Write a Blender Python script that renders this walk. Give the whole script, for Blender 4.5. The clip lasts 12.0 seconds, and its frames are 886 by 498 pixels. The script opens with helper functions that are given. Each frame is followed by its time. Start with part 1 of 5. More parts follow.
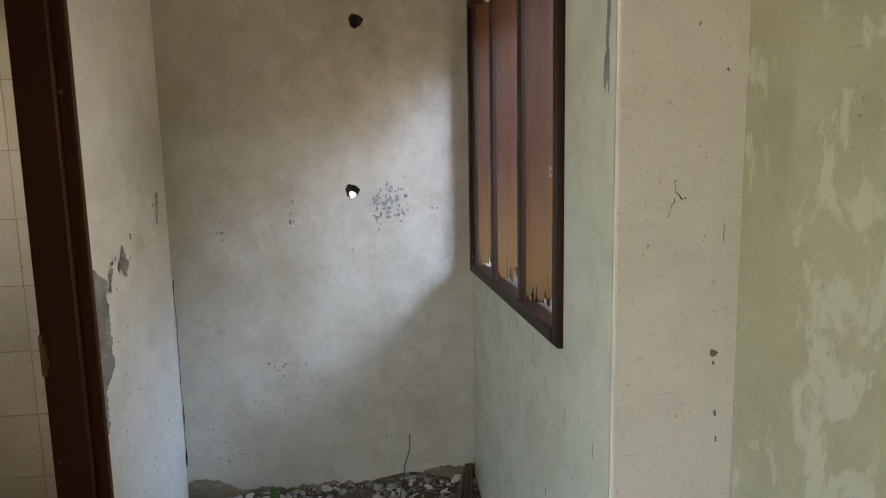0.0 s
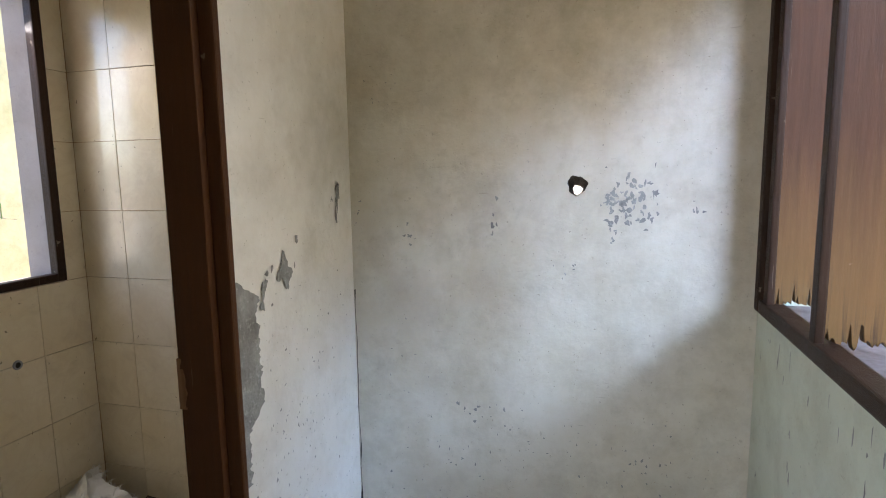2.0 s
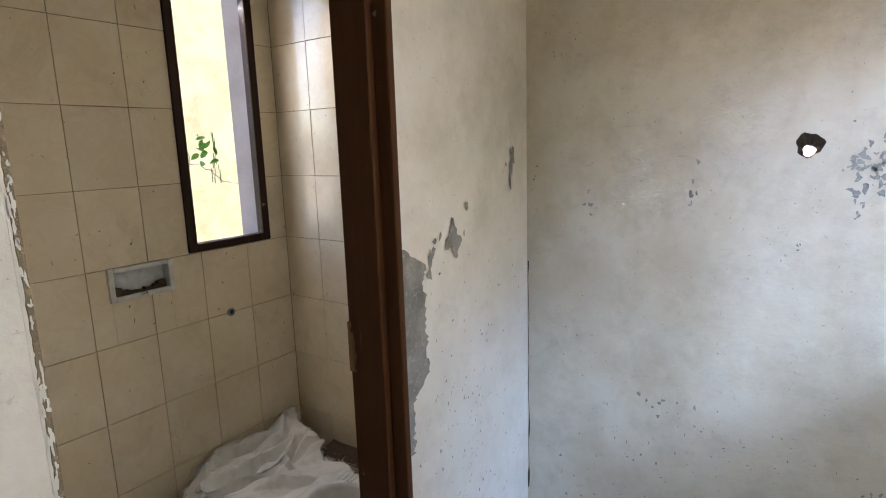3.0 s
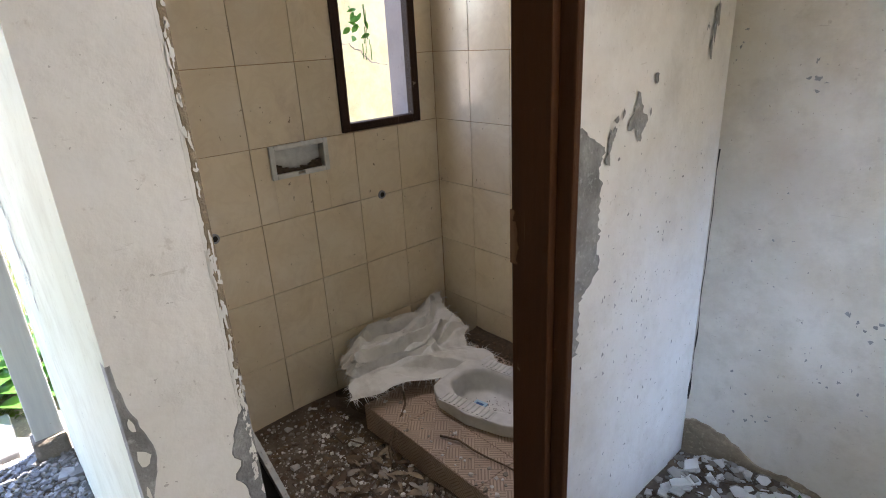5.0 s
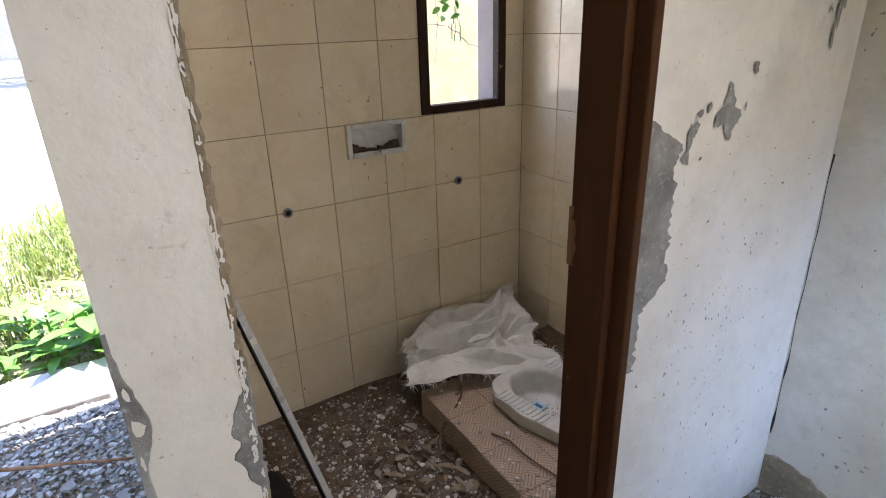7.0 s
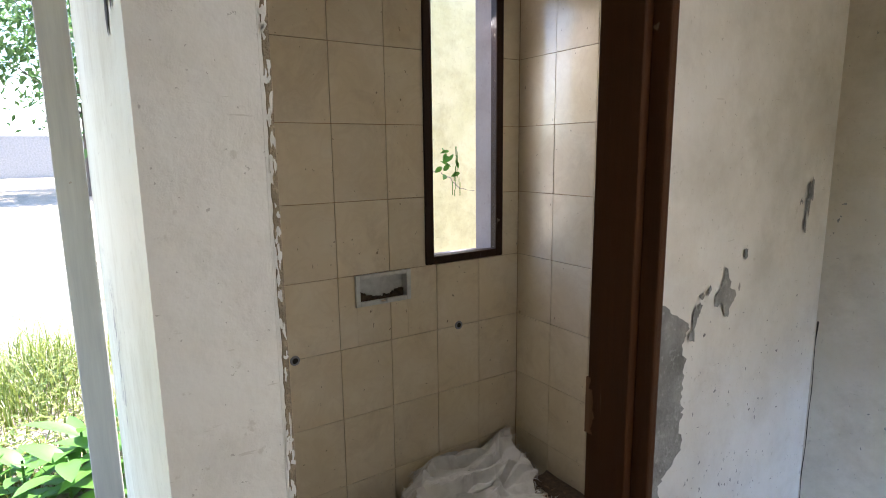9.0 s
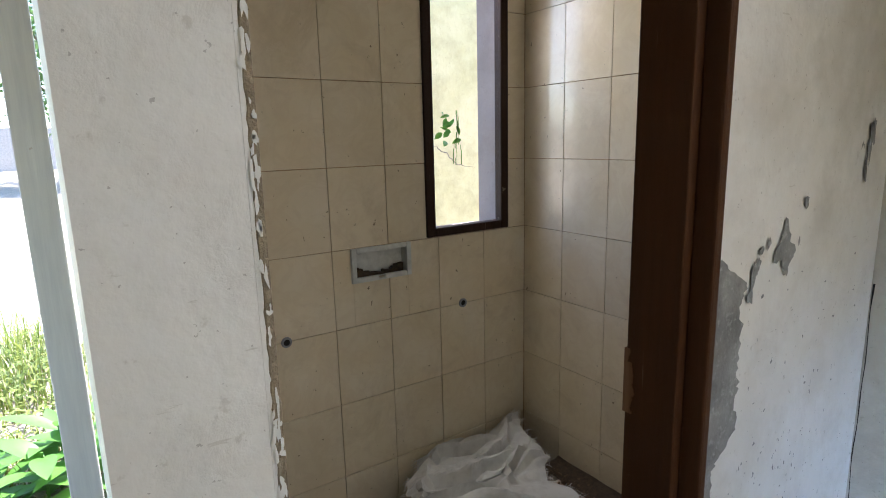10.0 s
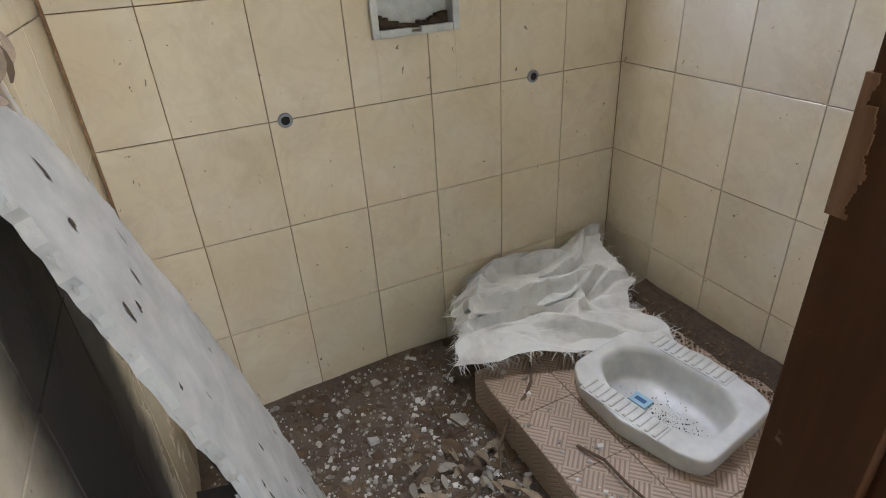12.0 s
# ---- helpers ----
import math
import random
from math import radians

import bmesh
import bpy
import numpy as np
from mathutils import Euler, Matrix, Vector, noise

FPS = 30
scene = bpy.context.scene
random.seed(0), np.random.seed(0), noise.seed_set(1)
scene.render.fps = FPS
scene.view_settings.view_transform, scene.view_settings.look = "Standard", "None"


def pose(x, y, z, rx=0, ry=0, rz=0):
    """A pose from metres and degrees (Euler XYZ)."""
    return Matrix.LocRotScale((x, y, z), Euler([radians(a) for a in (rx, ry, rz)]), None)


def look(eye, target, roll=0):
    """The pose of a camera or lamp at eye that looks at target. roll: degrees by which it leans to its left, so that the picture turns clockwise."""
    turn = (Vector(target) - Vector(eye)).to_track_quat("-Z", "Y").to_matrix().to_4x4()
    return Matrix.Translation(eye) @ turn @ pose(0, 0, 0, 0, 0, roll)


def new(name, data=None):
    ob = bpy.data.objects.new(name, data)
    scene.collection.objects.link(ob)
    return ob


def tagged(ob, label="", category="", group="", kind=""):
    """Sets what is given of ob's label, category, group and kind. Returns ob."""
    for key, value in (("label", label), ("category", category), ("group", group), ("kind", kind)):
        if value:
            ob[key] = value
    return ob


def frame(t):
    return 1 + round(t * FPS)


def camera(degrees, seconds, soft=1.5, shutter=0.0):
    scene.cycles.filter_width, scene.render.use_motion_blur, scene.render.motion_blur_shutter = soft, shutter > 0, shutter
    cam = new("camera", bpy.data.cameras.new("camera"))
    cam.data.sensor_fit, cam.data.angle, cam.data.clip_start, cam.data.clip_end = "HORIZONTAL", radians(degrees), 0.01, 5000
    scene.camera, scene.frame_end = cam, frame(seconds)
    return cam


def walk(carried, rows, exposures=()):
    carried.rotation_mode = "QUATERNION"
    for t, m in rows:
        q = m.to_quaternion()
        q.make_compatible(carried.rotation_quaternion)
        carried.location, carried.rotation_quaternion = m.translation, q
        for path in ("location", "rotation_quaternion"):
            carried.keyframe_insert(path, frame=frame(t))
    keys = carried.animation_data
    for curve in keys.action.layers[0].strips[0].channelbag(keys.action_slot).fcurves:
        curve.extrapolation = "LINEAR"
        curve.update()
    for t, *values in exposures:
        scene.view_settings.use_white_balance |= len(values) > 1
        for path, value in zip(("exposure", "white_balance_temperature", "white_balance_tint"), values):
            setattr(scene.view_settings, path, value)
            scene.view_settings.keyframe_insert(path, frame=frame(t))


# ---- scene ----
# ---- camera ----
cam = camera(76.3, 12.0, 1.0)
PATH = [
    (0, (0.028, 0.227, 1.744), (0.27, 2.198, 1.502), -1.1),
    (0.5, (0.051, 0.4, 1.718), (0.231, 2.38, 1.497), 0.0),
    (1, (0.033, 0.684, 1.739), (0.106, 2.672, 1.536), 0.8),
    (1.5, (0.016, 0.837, 1.707), (-0.161, 2.817, 1.488), -0.2),
    (2, (0.018, 0.989, 1.744), (-0.523, 2.896, 1.483), -0.9),
    (2.5, (0.001, 1.096, 1.739), (-0.854, 2.878, 1.436), -0.7),
    (3, (-0.017, 1.137, 1.73), (-1.131, 2.758, 1.369), -1.8),
    (3.2, (-0.041, 1.142, 1.723), (-1.219, 2.712, 1.34), -1.8),
    (4.8, (-0.208, 1.167, 1.692), (-1.595, 2.455, 1.048), -1.8),
    (5, (-0.186, 1.205, 1.673), (-1.598, 2.431, 0.964), -3.0),
    (5.5, (-0.157, 1.293, 1.646), (-1.582, 2.447, 0.847), -3.1),
    (6, (-0.156, 1.332, 1.643), (-1.672, 2.342, 0.818), -1.3),
    (6.5, (-0.171, 1.334, 1.637), (-1.732, 2.24, 0.776), -1.0),
    (7, (-0.177, 1.344, 1.654), (-1.779, 2.286, 0.913), -1.9),
    (7.5, (-0.181, 1.317, 1.663), (-1.854, 2.258, 1.1), -1.3),
    (7.7, (-0.185, 1.315, 1.667), (-1.849, 2.283, 1.127), -2.1),
    (9.3, (-0.197, 1.188, 1.818), (-1.843, 2.279, 1.497), -0.6),
    (9.5, (-0.227, 1.176, 1.803), (-1.868, 2.273, 1.483), -0.8),
    (10, (-0.376, 1.28, 1.696), (-2.003, 2.379, 1.315), -1.4),
    (10.5, (-0.673, 1.578, 1.454), (-2.312, 2.645, 1.034), -3.4),
    (11, (-0.79, 1.664, 1.4), (-2.439, 2.616, 0.789), -4.4),
    (11.5, (-0.799, 1.649, 1.385), (-2.434, 2.479, 0.586), -4.3),
    (12, (-0.795, 1.65, 1.383), (-2.387, 2.375, 0.413), -3.6),
]
walk(cam, [(t, look(eye, target, roll)) for t, eye, target, roll in PATH], [(0, 2.78, 6800, 18), (0.5, 2.97, 6600, 18), (1.5, 3.10, 6450, 18), (2.5, 3.26, 6500, 19), (5, 3.32, 6350, 23), (6.5, 3.47, 6350, 23), (7.7, 3.28, 6350, 23), (9.5, 2.97, 6200, 19), (10, 3.02, 6100, 18), (10.5, 3.20, 7100, 17), (11, 3.58, 6550, 16), (11.5, 3.72, 6200, 16), (12, 4.12, 5850, 16)])

# ---- world, sun, exposure ----
world = bpy.data.worlds.new("sky")
scene.world = world
world.use_nodes = True
wn = world.node_tree
bg = wn.nodes["Background"]
sky = wn.nodes.new("ShaderNodeTexSky")
sky.sky_type, sky.sun_disc = "NISHITA", False
SUN_ELEV, SUN_AZ = radians(68), radians(-8)      # azimuth: from +y (north) towards +x (east)
sky.sun_elevation, sky.sun_rotation = SUN_ELEV, SUN_AZ
sky.ozone_density, sky.dust_density = 2.5, 0.6
wn.links.new(sky.outputs[0], bg.inputs[0])
bg.inputs[1].default_value = 0.15
sun_dir = Vector((math.sin(SUN_AZ) * math.cos(SUN_ELEV), math.cos(SUN_AZ) * math.cos(SUN_ELEV), math.sin(SUN_ELEV)))
sun = new("sun", bpy.data.lights.new("sun", "SUN"))
sun.data.energy, sun.data.angle, sun.data.color = 4.5, radians(0.5), (1.0, 0.95, 0.86)
sun.matrix_world = look(sun_dir * 30, (0, 0, 0))
# the sky's light in the louvred window: a low strip of sky between the eave and the next house, seen to the
# east and to the south-east; and a paler fill lamp added under the window head to brighten the partition end
def window_light(name, at, toward, size, size_y, power, color, spread):
    ob = new(name, bpy.data.lights.new(name, "AREA"))
    ob.data.shape, ob.data.size, ob.data.size_y = "RECTANGLE", size, size_y
    ob.data.energy, ob.data.color, ob.data.spread = power, color, radians(spread)
    ob.matrix_world = look(at, tuple(p + d for p, d in zip(at, toward)))


window_light("window_sky_light", (1.45, 1.90, 2.66), (-0.72, 0.38, -0.60), 1.7, 1.5, 0.80, (0.50, 0.72, 1.0), 20)
window_light("window_sky_light", (1.29, 1.71, 2.40), (-0.60, 0.60, -0.39), 1.1, 1.3, 0.58, (0.50, 0.72, 1.0), 19)
window_light("window_sky_light", (1.40, 1.36, 2.46), (-0.424, 0.678, -0.275), 0.9, 1.3, 0.32, (0.48, 0.70, 1.0), 19)
window_light("window_head_light", (0.78, 2.30, 2.56), (-0.70, -0.48, -0.60), 1.2, 0.12, 0.80, (0.97, 0.96, 0.94), 84)
# daylight of the sunny yard under the head of the narrow bathroom window
window_light("bathroom_window_light", (-2.50, 2.79, 2.48), (0.70, -0.45, -0.70), 0.36, 0.20, 1.2, (0.98, 0.97, 0.92), 140)
# fill lamp added in the unseen south doorway, as daylight of open ground behind
south_fill = new("south_fill_light", bpy.data.lights.new("south_fill_light", "AREA"))
south_fill.data.shape, south_fill.data.size, south_fill.data.size_y = "RECTANGLE", 1.3, 1.9
south_fill.data.energy, south_fill.data.color = 1.9, (1.0, 0.93, 0.82)
south_fill.matrix_world = look((-1.80, -1.33, 1.05), (-1.80, 0.0, 1.05))


# ---- node helpers and materials ----
class Mat:
    """A Principled material with a few shorthand node builders."""

    def __init__(self, name, color=(0.5, 0.5, 0.5), rough=0.7, metal=0.0, spec=0.5):
        self.m = bpy.data.materials.new(name)
        self.m.use_nodes = True
        self.t = self.m.node_tree
        self.b = self.t.nodes["Principled BSDF"]
        self.set("Base Color", (*color, 1) if not hasattr(color, "links") else color)
        self.set("Roughness", rough)
        self.set("Metallic", metal)
        self.set("Specular IOR Level", spec)
        self.uv = self.t.nodes.new("ShaderNodeTexCoord").outputs["Object"]

    def link(self, a, sock):
        if hasattr(a, "links"):
            self.t.links.new(a, sock)
        elif isinstance(a, tuple) and len(a) == 3 and sock.type == "RGBA":
            sock.default_value = (*a, 1)
        else:
            sock.default_value = a

    def set(self, key, v):
        self.link(v, self.b.inputs[key])

    def world_pos(self):
        return self.t.nodes.new("ShaderNodeNewGeometry").outputs["Position"]

    def rand(self):
        return self.t.nodes.new("ShaderNodeObjectInfo").outputs["Random"]

    def island(self):
        return self.t.nodes.new("ShaderNodeNewGeometry").outputs["Random Per Island"]

    def mapped(self, scale=(1, 1, 1), src=None, loc=(0, 0, 0), rot=(0, 0, 0)):
        n = self.t.nodes.new("ShaderNodeMapping")
        self.link(src or self.uv, n.inputs["Vector"])
        n.inputs["Scale"].default_value = scale
        n.inputs["Location"].default_value = loc
        n.inputs["Rotation"].default_value = rot
        return n.outputs[0]

    def noise(self, scale, detail=5, rough=0.55, src=None, dist=0.0):
        n = self.t.nodes.new("ShaderNodeTexNoise")
        self.link(src or self.uv, n.inputs["Vector"])
        for k, v in (("Scale", scale), ("Detail", detail), ("Roughness", rough), ("Distortion", dist)):
            n.inputs[k].default_value = v
        return n.outputs["Fac"]

    def ramp(self, fac, *stops):
        n = self.t.nodes.new("ShaderNodeValToRGB")
        self.link(fac, n.inputs[0])
        els = n.color_ramp.elements
        while len(els) < len(stops):
            els.new(0.5)
        for e, (p, c) in zip(els, stops):
            e.position = p
            e.color = (*c, 1) if isinstance(c, tuple) else (c, c, c, 1)
        return n.outputs[0]

    def mix(self, fac, a, b, mode="MIX"):
        n = self.t.nodes.new("ShaderNodeMix")
        n.data_type, n.blend_type = "RGBA", mode
        self.link(fac, n.inputs[0])
        self.link(a, n.inputs[6])
        self.link(b, n.inputs[7])
        return n.outputs[2]

    def math(self, op, a, b=0.0):
        n = self.t.nodes.new("ShaderNodeMath")
        n.operation = op
        self.link(a, n.inputs[0])
        self.link(b, n.inputs[1])
        return n.outputs[0]

    def bump(self, *layers):
        last = None
        for height, dist in layers:
            n = self.t.nodes.new("ShaderNodeBump")
            n.inputs["Distance"].default_value = dist
            n.inputs["Strength"].default_value = 1.0
            self.link(height, n.inputs["Height"])
            if last is not None:
                self.t.links.new(last, n.inputs["Normal"])
            last = n.outputs[0]
        self.t.links.new(last, self.b.inputs["Normal"])
        return self


def plaster(name, base, stain, dark, seed, stain_amount=0.5, fleck=0.0, fleck_col=(0.8, 0.8, 0.72), marks=()):
    """Old wall paint: large cloudy stains, small dirt specks, vertical streaks and fine trowel relief.
    marks: single damp stains, and shade painted on the partition, as (place, radius, strength, colour), with cloudy
    broken edges."""
    m = Mat(name, base, 0.75, spec=0.3)
    p = m.mapped(loc=(seed, seed * 1.7, seed * 0.6), src=m.world_pos())
    big = m.ramp(m.noise(1.6, 7, 0.66, p, 0.15), (0.44, 0.0), (0.66, 1.0))
    mid = m.ramp(m.noise(5.0, 8, 0.70, p, 0.1), (0.47, 0.0), (0.66, 1.0))
    tiny = m.ramp(m.noise(38, 4, 0.6, p), (0.66, 0.0), (0.72, 1.0))
    streak = m.ramp(m.noise(1.0, 5, 0.6, m.mapped((9, 9, 1.1), src=m.world_pos(), loc=(seed, 0, 0))), (0.52, 0.0), (0.78, 1.0))
    c = m.mix(m.math("MULTIPLY", big, stain_amount), base, stain)
    c = m.mix(m.math("MULTIPLY", mid, 0.48 * stain_amount), c, dark)
    c = m.mix(m.math("MULTIPLY", streak, 0.22), c, stain)
    c = m.mix(m.math("MULTIPLY", tiny, 0.35), c, dark)
    blot = m.ramp(m.noise(10, 8, 0.72, m.mapped(loc=(seed * 2, 1, 4), src=m.world_pos()), 0.3), (0.54, 0.0), (0.68, 1.0))
    pale = m.ramp(m.noise(8, 8, 0.72, m.mapped(loc=(4, seed * 3, 2), src=m.world_pos()), 0.3), (0.54, 0.0), (0.66, 1.0))
    spot = m.ramp(m.noise(85, 3, 0.6, p), (0.695, 0.0), (0.71, 1.0))
    scratch = m.ramp(m.noise(6, 4, 0.6, m.mapped((1.5, 1.5, 14), src=m.world_pos(), rot=(0.5, 0.4, 0), loc=(seed, 2, 0))), (0.70, 0.0), (0.72, 1.0))
    c = m.mix(m.math("MULTIPLY", pale, 0.22), c, tuple(min(0.85, x * 1.12 + 0.02) for x in base))
    c = m.mix(m.math("MULTIPLY", blot, 0.24 * stain_amount + 0.02), c, dark)
    c = m.mix(m.math("MULTIPLY", spot, 0.5), c, tuple(x * 0.6 for x in dark))
    c = m.mix(m.math("MULTIPLY", scratch, 0.35), c, dark)
    for place, radius, strength, colour in marks:
        d = m.t.nodes.new("ShaderNodeVectorMath")
        d.operation = "DISTANCE"
        m.link(m.world_pos(), d.inputs[0])
        d.inputs[1].default_value = place
        reach = m.math("ADD", m.math("DIVIDE", d.outputs["Value"], radius), m.math("MULTIPLY", m.noise(7, 8, 0.7, p), 1.3))
        c = m.mix(m.math("MULTIPLY", m.ramp(m.math("SUBTRACT", reach, 0.55), (0.0, 1.0), (0.9, 0.0)), strength), c, colour)
    if fleck:
        f = m.math("MULTIPLY", m.ramp(m.noise(4.2, 6, 0.6, m.mapped((2.2, 2.2, 1.3), src=m.world_pos(), loc=(seed, 3, 1)), 0.5), (0.55, 0.0), (0.60, 1.0)), fleck)
        c = m.mix(f, c, fleck_col)
    m.set("Base Color", c)
    m.set("Roughness", m.math("ADD", 0.62, m.math("MULTIPLY", mid, 0.2)))
    return m.bump((m.noise(5, 5, 0.55, p), 0.005), (m.noise(22, 5, 0.6, p), 0.0022), (m.noise(90, 4, 0.6, p), 0.0006), (blot, 0.0006)).m


M = {}
M["cream"] = plaster("cream_plaster", (0.645, 0.61, 0.535), (0.48, 0.42, 0.31), (0.30, 0.26, 0.19), 3.1, 0.62,
                     marks=(((0.02, 3.05, 2.55), 0.75, 0.80, (0.25, 0.24, 0.16)), ((-0.55, 3.05, 2.25), 0.45, 0.55, (0.36, 0.33, 0.24)), ((-0.72, 3.05, 1.27), 0.22, 0.55, (0.40, 0.33, 0.25)),
                            ((-0.38, 3.05, 1.32), 0.17, 0.40, (0.42, 0.36, 0.29)), ((0.25, 3.05, 0.55), 0.30, 0.45, (0.36, 0.32, 0.23)), ((-0.62, 3.05, 0.50), 0.26, 0.35, (0.42, 0.36, 0.28))))
# the large first mark paints the unlit upper corner of the partition darker
M["white"] = plaster("white_plaster", (0.76, 0.745, 0.71), (0.62, 0.585, 0.51), (0.40, 0.36, 0.30), 8.4, 0.45,
                     marks=(((-0.945, 2.88, 1.90), 0.50, 0.70, (0.38, 0.36, 0.30)), ((-0.945, 2.50, 1.75), 0.22, 0.40, (0.46, 0.43, 0.36)), ((-0.945, 2.72, 1.52), 0.16, 0.45, (0.44, 0.42, 0.37))))
M["green"] = plaster("green_plaster", (0.47, 0.46, 0.31), (0.40, 0.38, 0.23), (0.28, 0.25, 0.15), 5.7, 0.6, 0.75, (0.60, 0.61, 0.46))
M["mint"] = plaster("pale_green_plaster", (0.57, 0.60, 0.50), (0.47, 0.48, 0.36), (0.30, 0.28, 0.20), 1.3, 0.5)
M["ivory"] = plaster("ivory_plaster", (0.82, 0.765, 0.66), (0.74, 0.67, 0.54), (0.40, 0.34, 0.24), 6.2, 0.35)
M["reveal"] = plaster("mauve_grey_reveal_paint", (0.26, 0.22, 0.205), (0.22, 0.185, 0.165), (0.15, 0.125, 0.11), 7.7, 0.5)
M["yellow"] = plaster("yellow_wall_paint", (0.43, 0.395, 0.225), (0.34, 0.32, 0.15), (0.20, 0.19, 0.09), 2.2, 0.75)
M["sand"] = plaster("sand_wall_paint", (0.72, 0.58, 0.34), (0.62, 0.50, 0.30), (0.36, 0.30, 0.20), 4.4, 0.5)


def cement(name, base, seed=0.0):
    m = Mat(name, base, 0.9, spec=0.2)
    p = m.mapped(loc=(seed, seed, seed), src=m.world_pos())
    dark = tuple(c * 0.55 for c in base)
    lite = tuple(min(1, c * 1.35) for c in base)
    c = m.mix(m.ramp(m.noise(9, 6, 0.65, p), (0.35, 0.0), (0.7, 1.0)), dark, base)
    c = m.mix(m.ramp(m.noise(60, 4, 0.6, p), (0.55, 0.0), (0.7, 0.6)), c, lite)
    m.set("Base Color", c)
    return m.bump((m.noise(25, 6, 0.65, p), 0.012), (m.noise(160, 3, 0.6, p), 0.002)).m


M["cement"] = cement("bare_cement", (0.36, 0.36, 0.35))
M["bare"] = cement("crumbling_sandy_render", (0.36, 0.29, 0.20), 6)
M["mortar"] = cement("crumbled_mortar", (0.25, 0.215, 0.17), 4)
M["soil"] = cement("dusty_soil", (0.19, 0.15, 0.112), 7)
M["earth"] = cement("dry_pale_earth", (0.34, 0.29, 0.22), 11)
M["grout"] = cement("brown_grout", (0.50, 0.32, 0.17), 2)
M["roofing"] = cement("ceiling_board", (0.55, 0.53, 0.48), 9)


def wood(name, base, light, rough=0.45, grain=1.0, rot=None):
    m = Mat(name, base, rough, spec=0.16)
    p = m.mapped((14, 14, 0.9), src=m.world_pos())
    g = m.noise(3.0, 7, 0.65, p, 0.4)
    c = m.mix(m.ramp(g, (0.35, 0.0), (0.75, 1.0)), base, light)
    chips = m.ramp(m.noise(22, 5, 0.6, m.world_pos()), (0.70, 0.0), (0.735, 1.0))
    c = m.mix(m.math("MULTIPLY", chips, 0.55), c, (0.30, 0.24, 0.18))
    scuff = m.ramp(m.noise(1.0, 4, 0.65, m.mapped((70, 70, 2.2), src=m.world_pos())), (0.69, 0.0), (0.72, 1.0))
    c = m.mix(m.math("MULTIPLY", scuff, 0.30), c, (0.36, 0.29, 0.23))
    if rot:
        sep = m.t.nodes.new("ShaderNodeSeparateXYZ")
        m.link(m.world_pos(), sep.inputs[0])
        n = m.math("ADD", sep.outputs[2], m.math("MULTIPLY", m.noise(4, 5, 0.6, p), 0.35))
        c = m.mix(m.ramp(m.math("SUBTRACT", n, rot), (0.0, 1.0), (0.55, 0.0)), c, (0.17, 0.095, 0.035))
        streak = m.ramp(m.noise(2.0, 6, 0.7, m.mapped((40, 40, 1.6), src=m.world_pos())), (0.5, 0.0), (0.62, 1.0))
        low = m.ramp(m.math("SUBTRACT", n, rot), (0.02, 1.0), (0.22, 0.0))
        c = m.mix(m.math("MULTIPLY", streak, low), c, (0.05, 0.03, 0.02))
    m.set("Base Color", c)
    m.set("Roughness", m.math("ADD", rough - 0.08, m.math("MULTIPLY", g, 0.25)))
    return m.bump((g, 0.0014 * grain), (m.noise(120, 3, 0.6, p), 0.0006)).m


M["jamb"] = wood("brown_painted_wood", (0.062, 0.024, 0.009), (0.085, 0.035, 0.014), 0.5)
M["frame"] = wood("dark_brown_frame_paint", (0.024, 0.011, 0.006), (0.040, 0.020, 0.012), 0.40)
M["board"] = wood("brown_shutter_board", (0.062, 0.028, 0.015), (0.090, 0.041, 0.022), 0.5, 1.0, 1.44)
M["greywood"] = wood("weathered_grey_wood", (0.24, 0.22, 0.20), (0.36, 0.34, 0.31), 0.8)
M["post"] = wood("grey_painted_post", (0.45, 0.45, 0.42), (0.55, 0.55, 0.50), 0.7)
M["rawwood"] = wood("raw_splintered_wood", (0.17, 0.085, 0.045), (0.30, 0.17, 0.10), 0.8, 2.5)


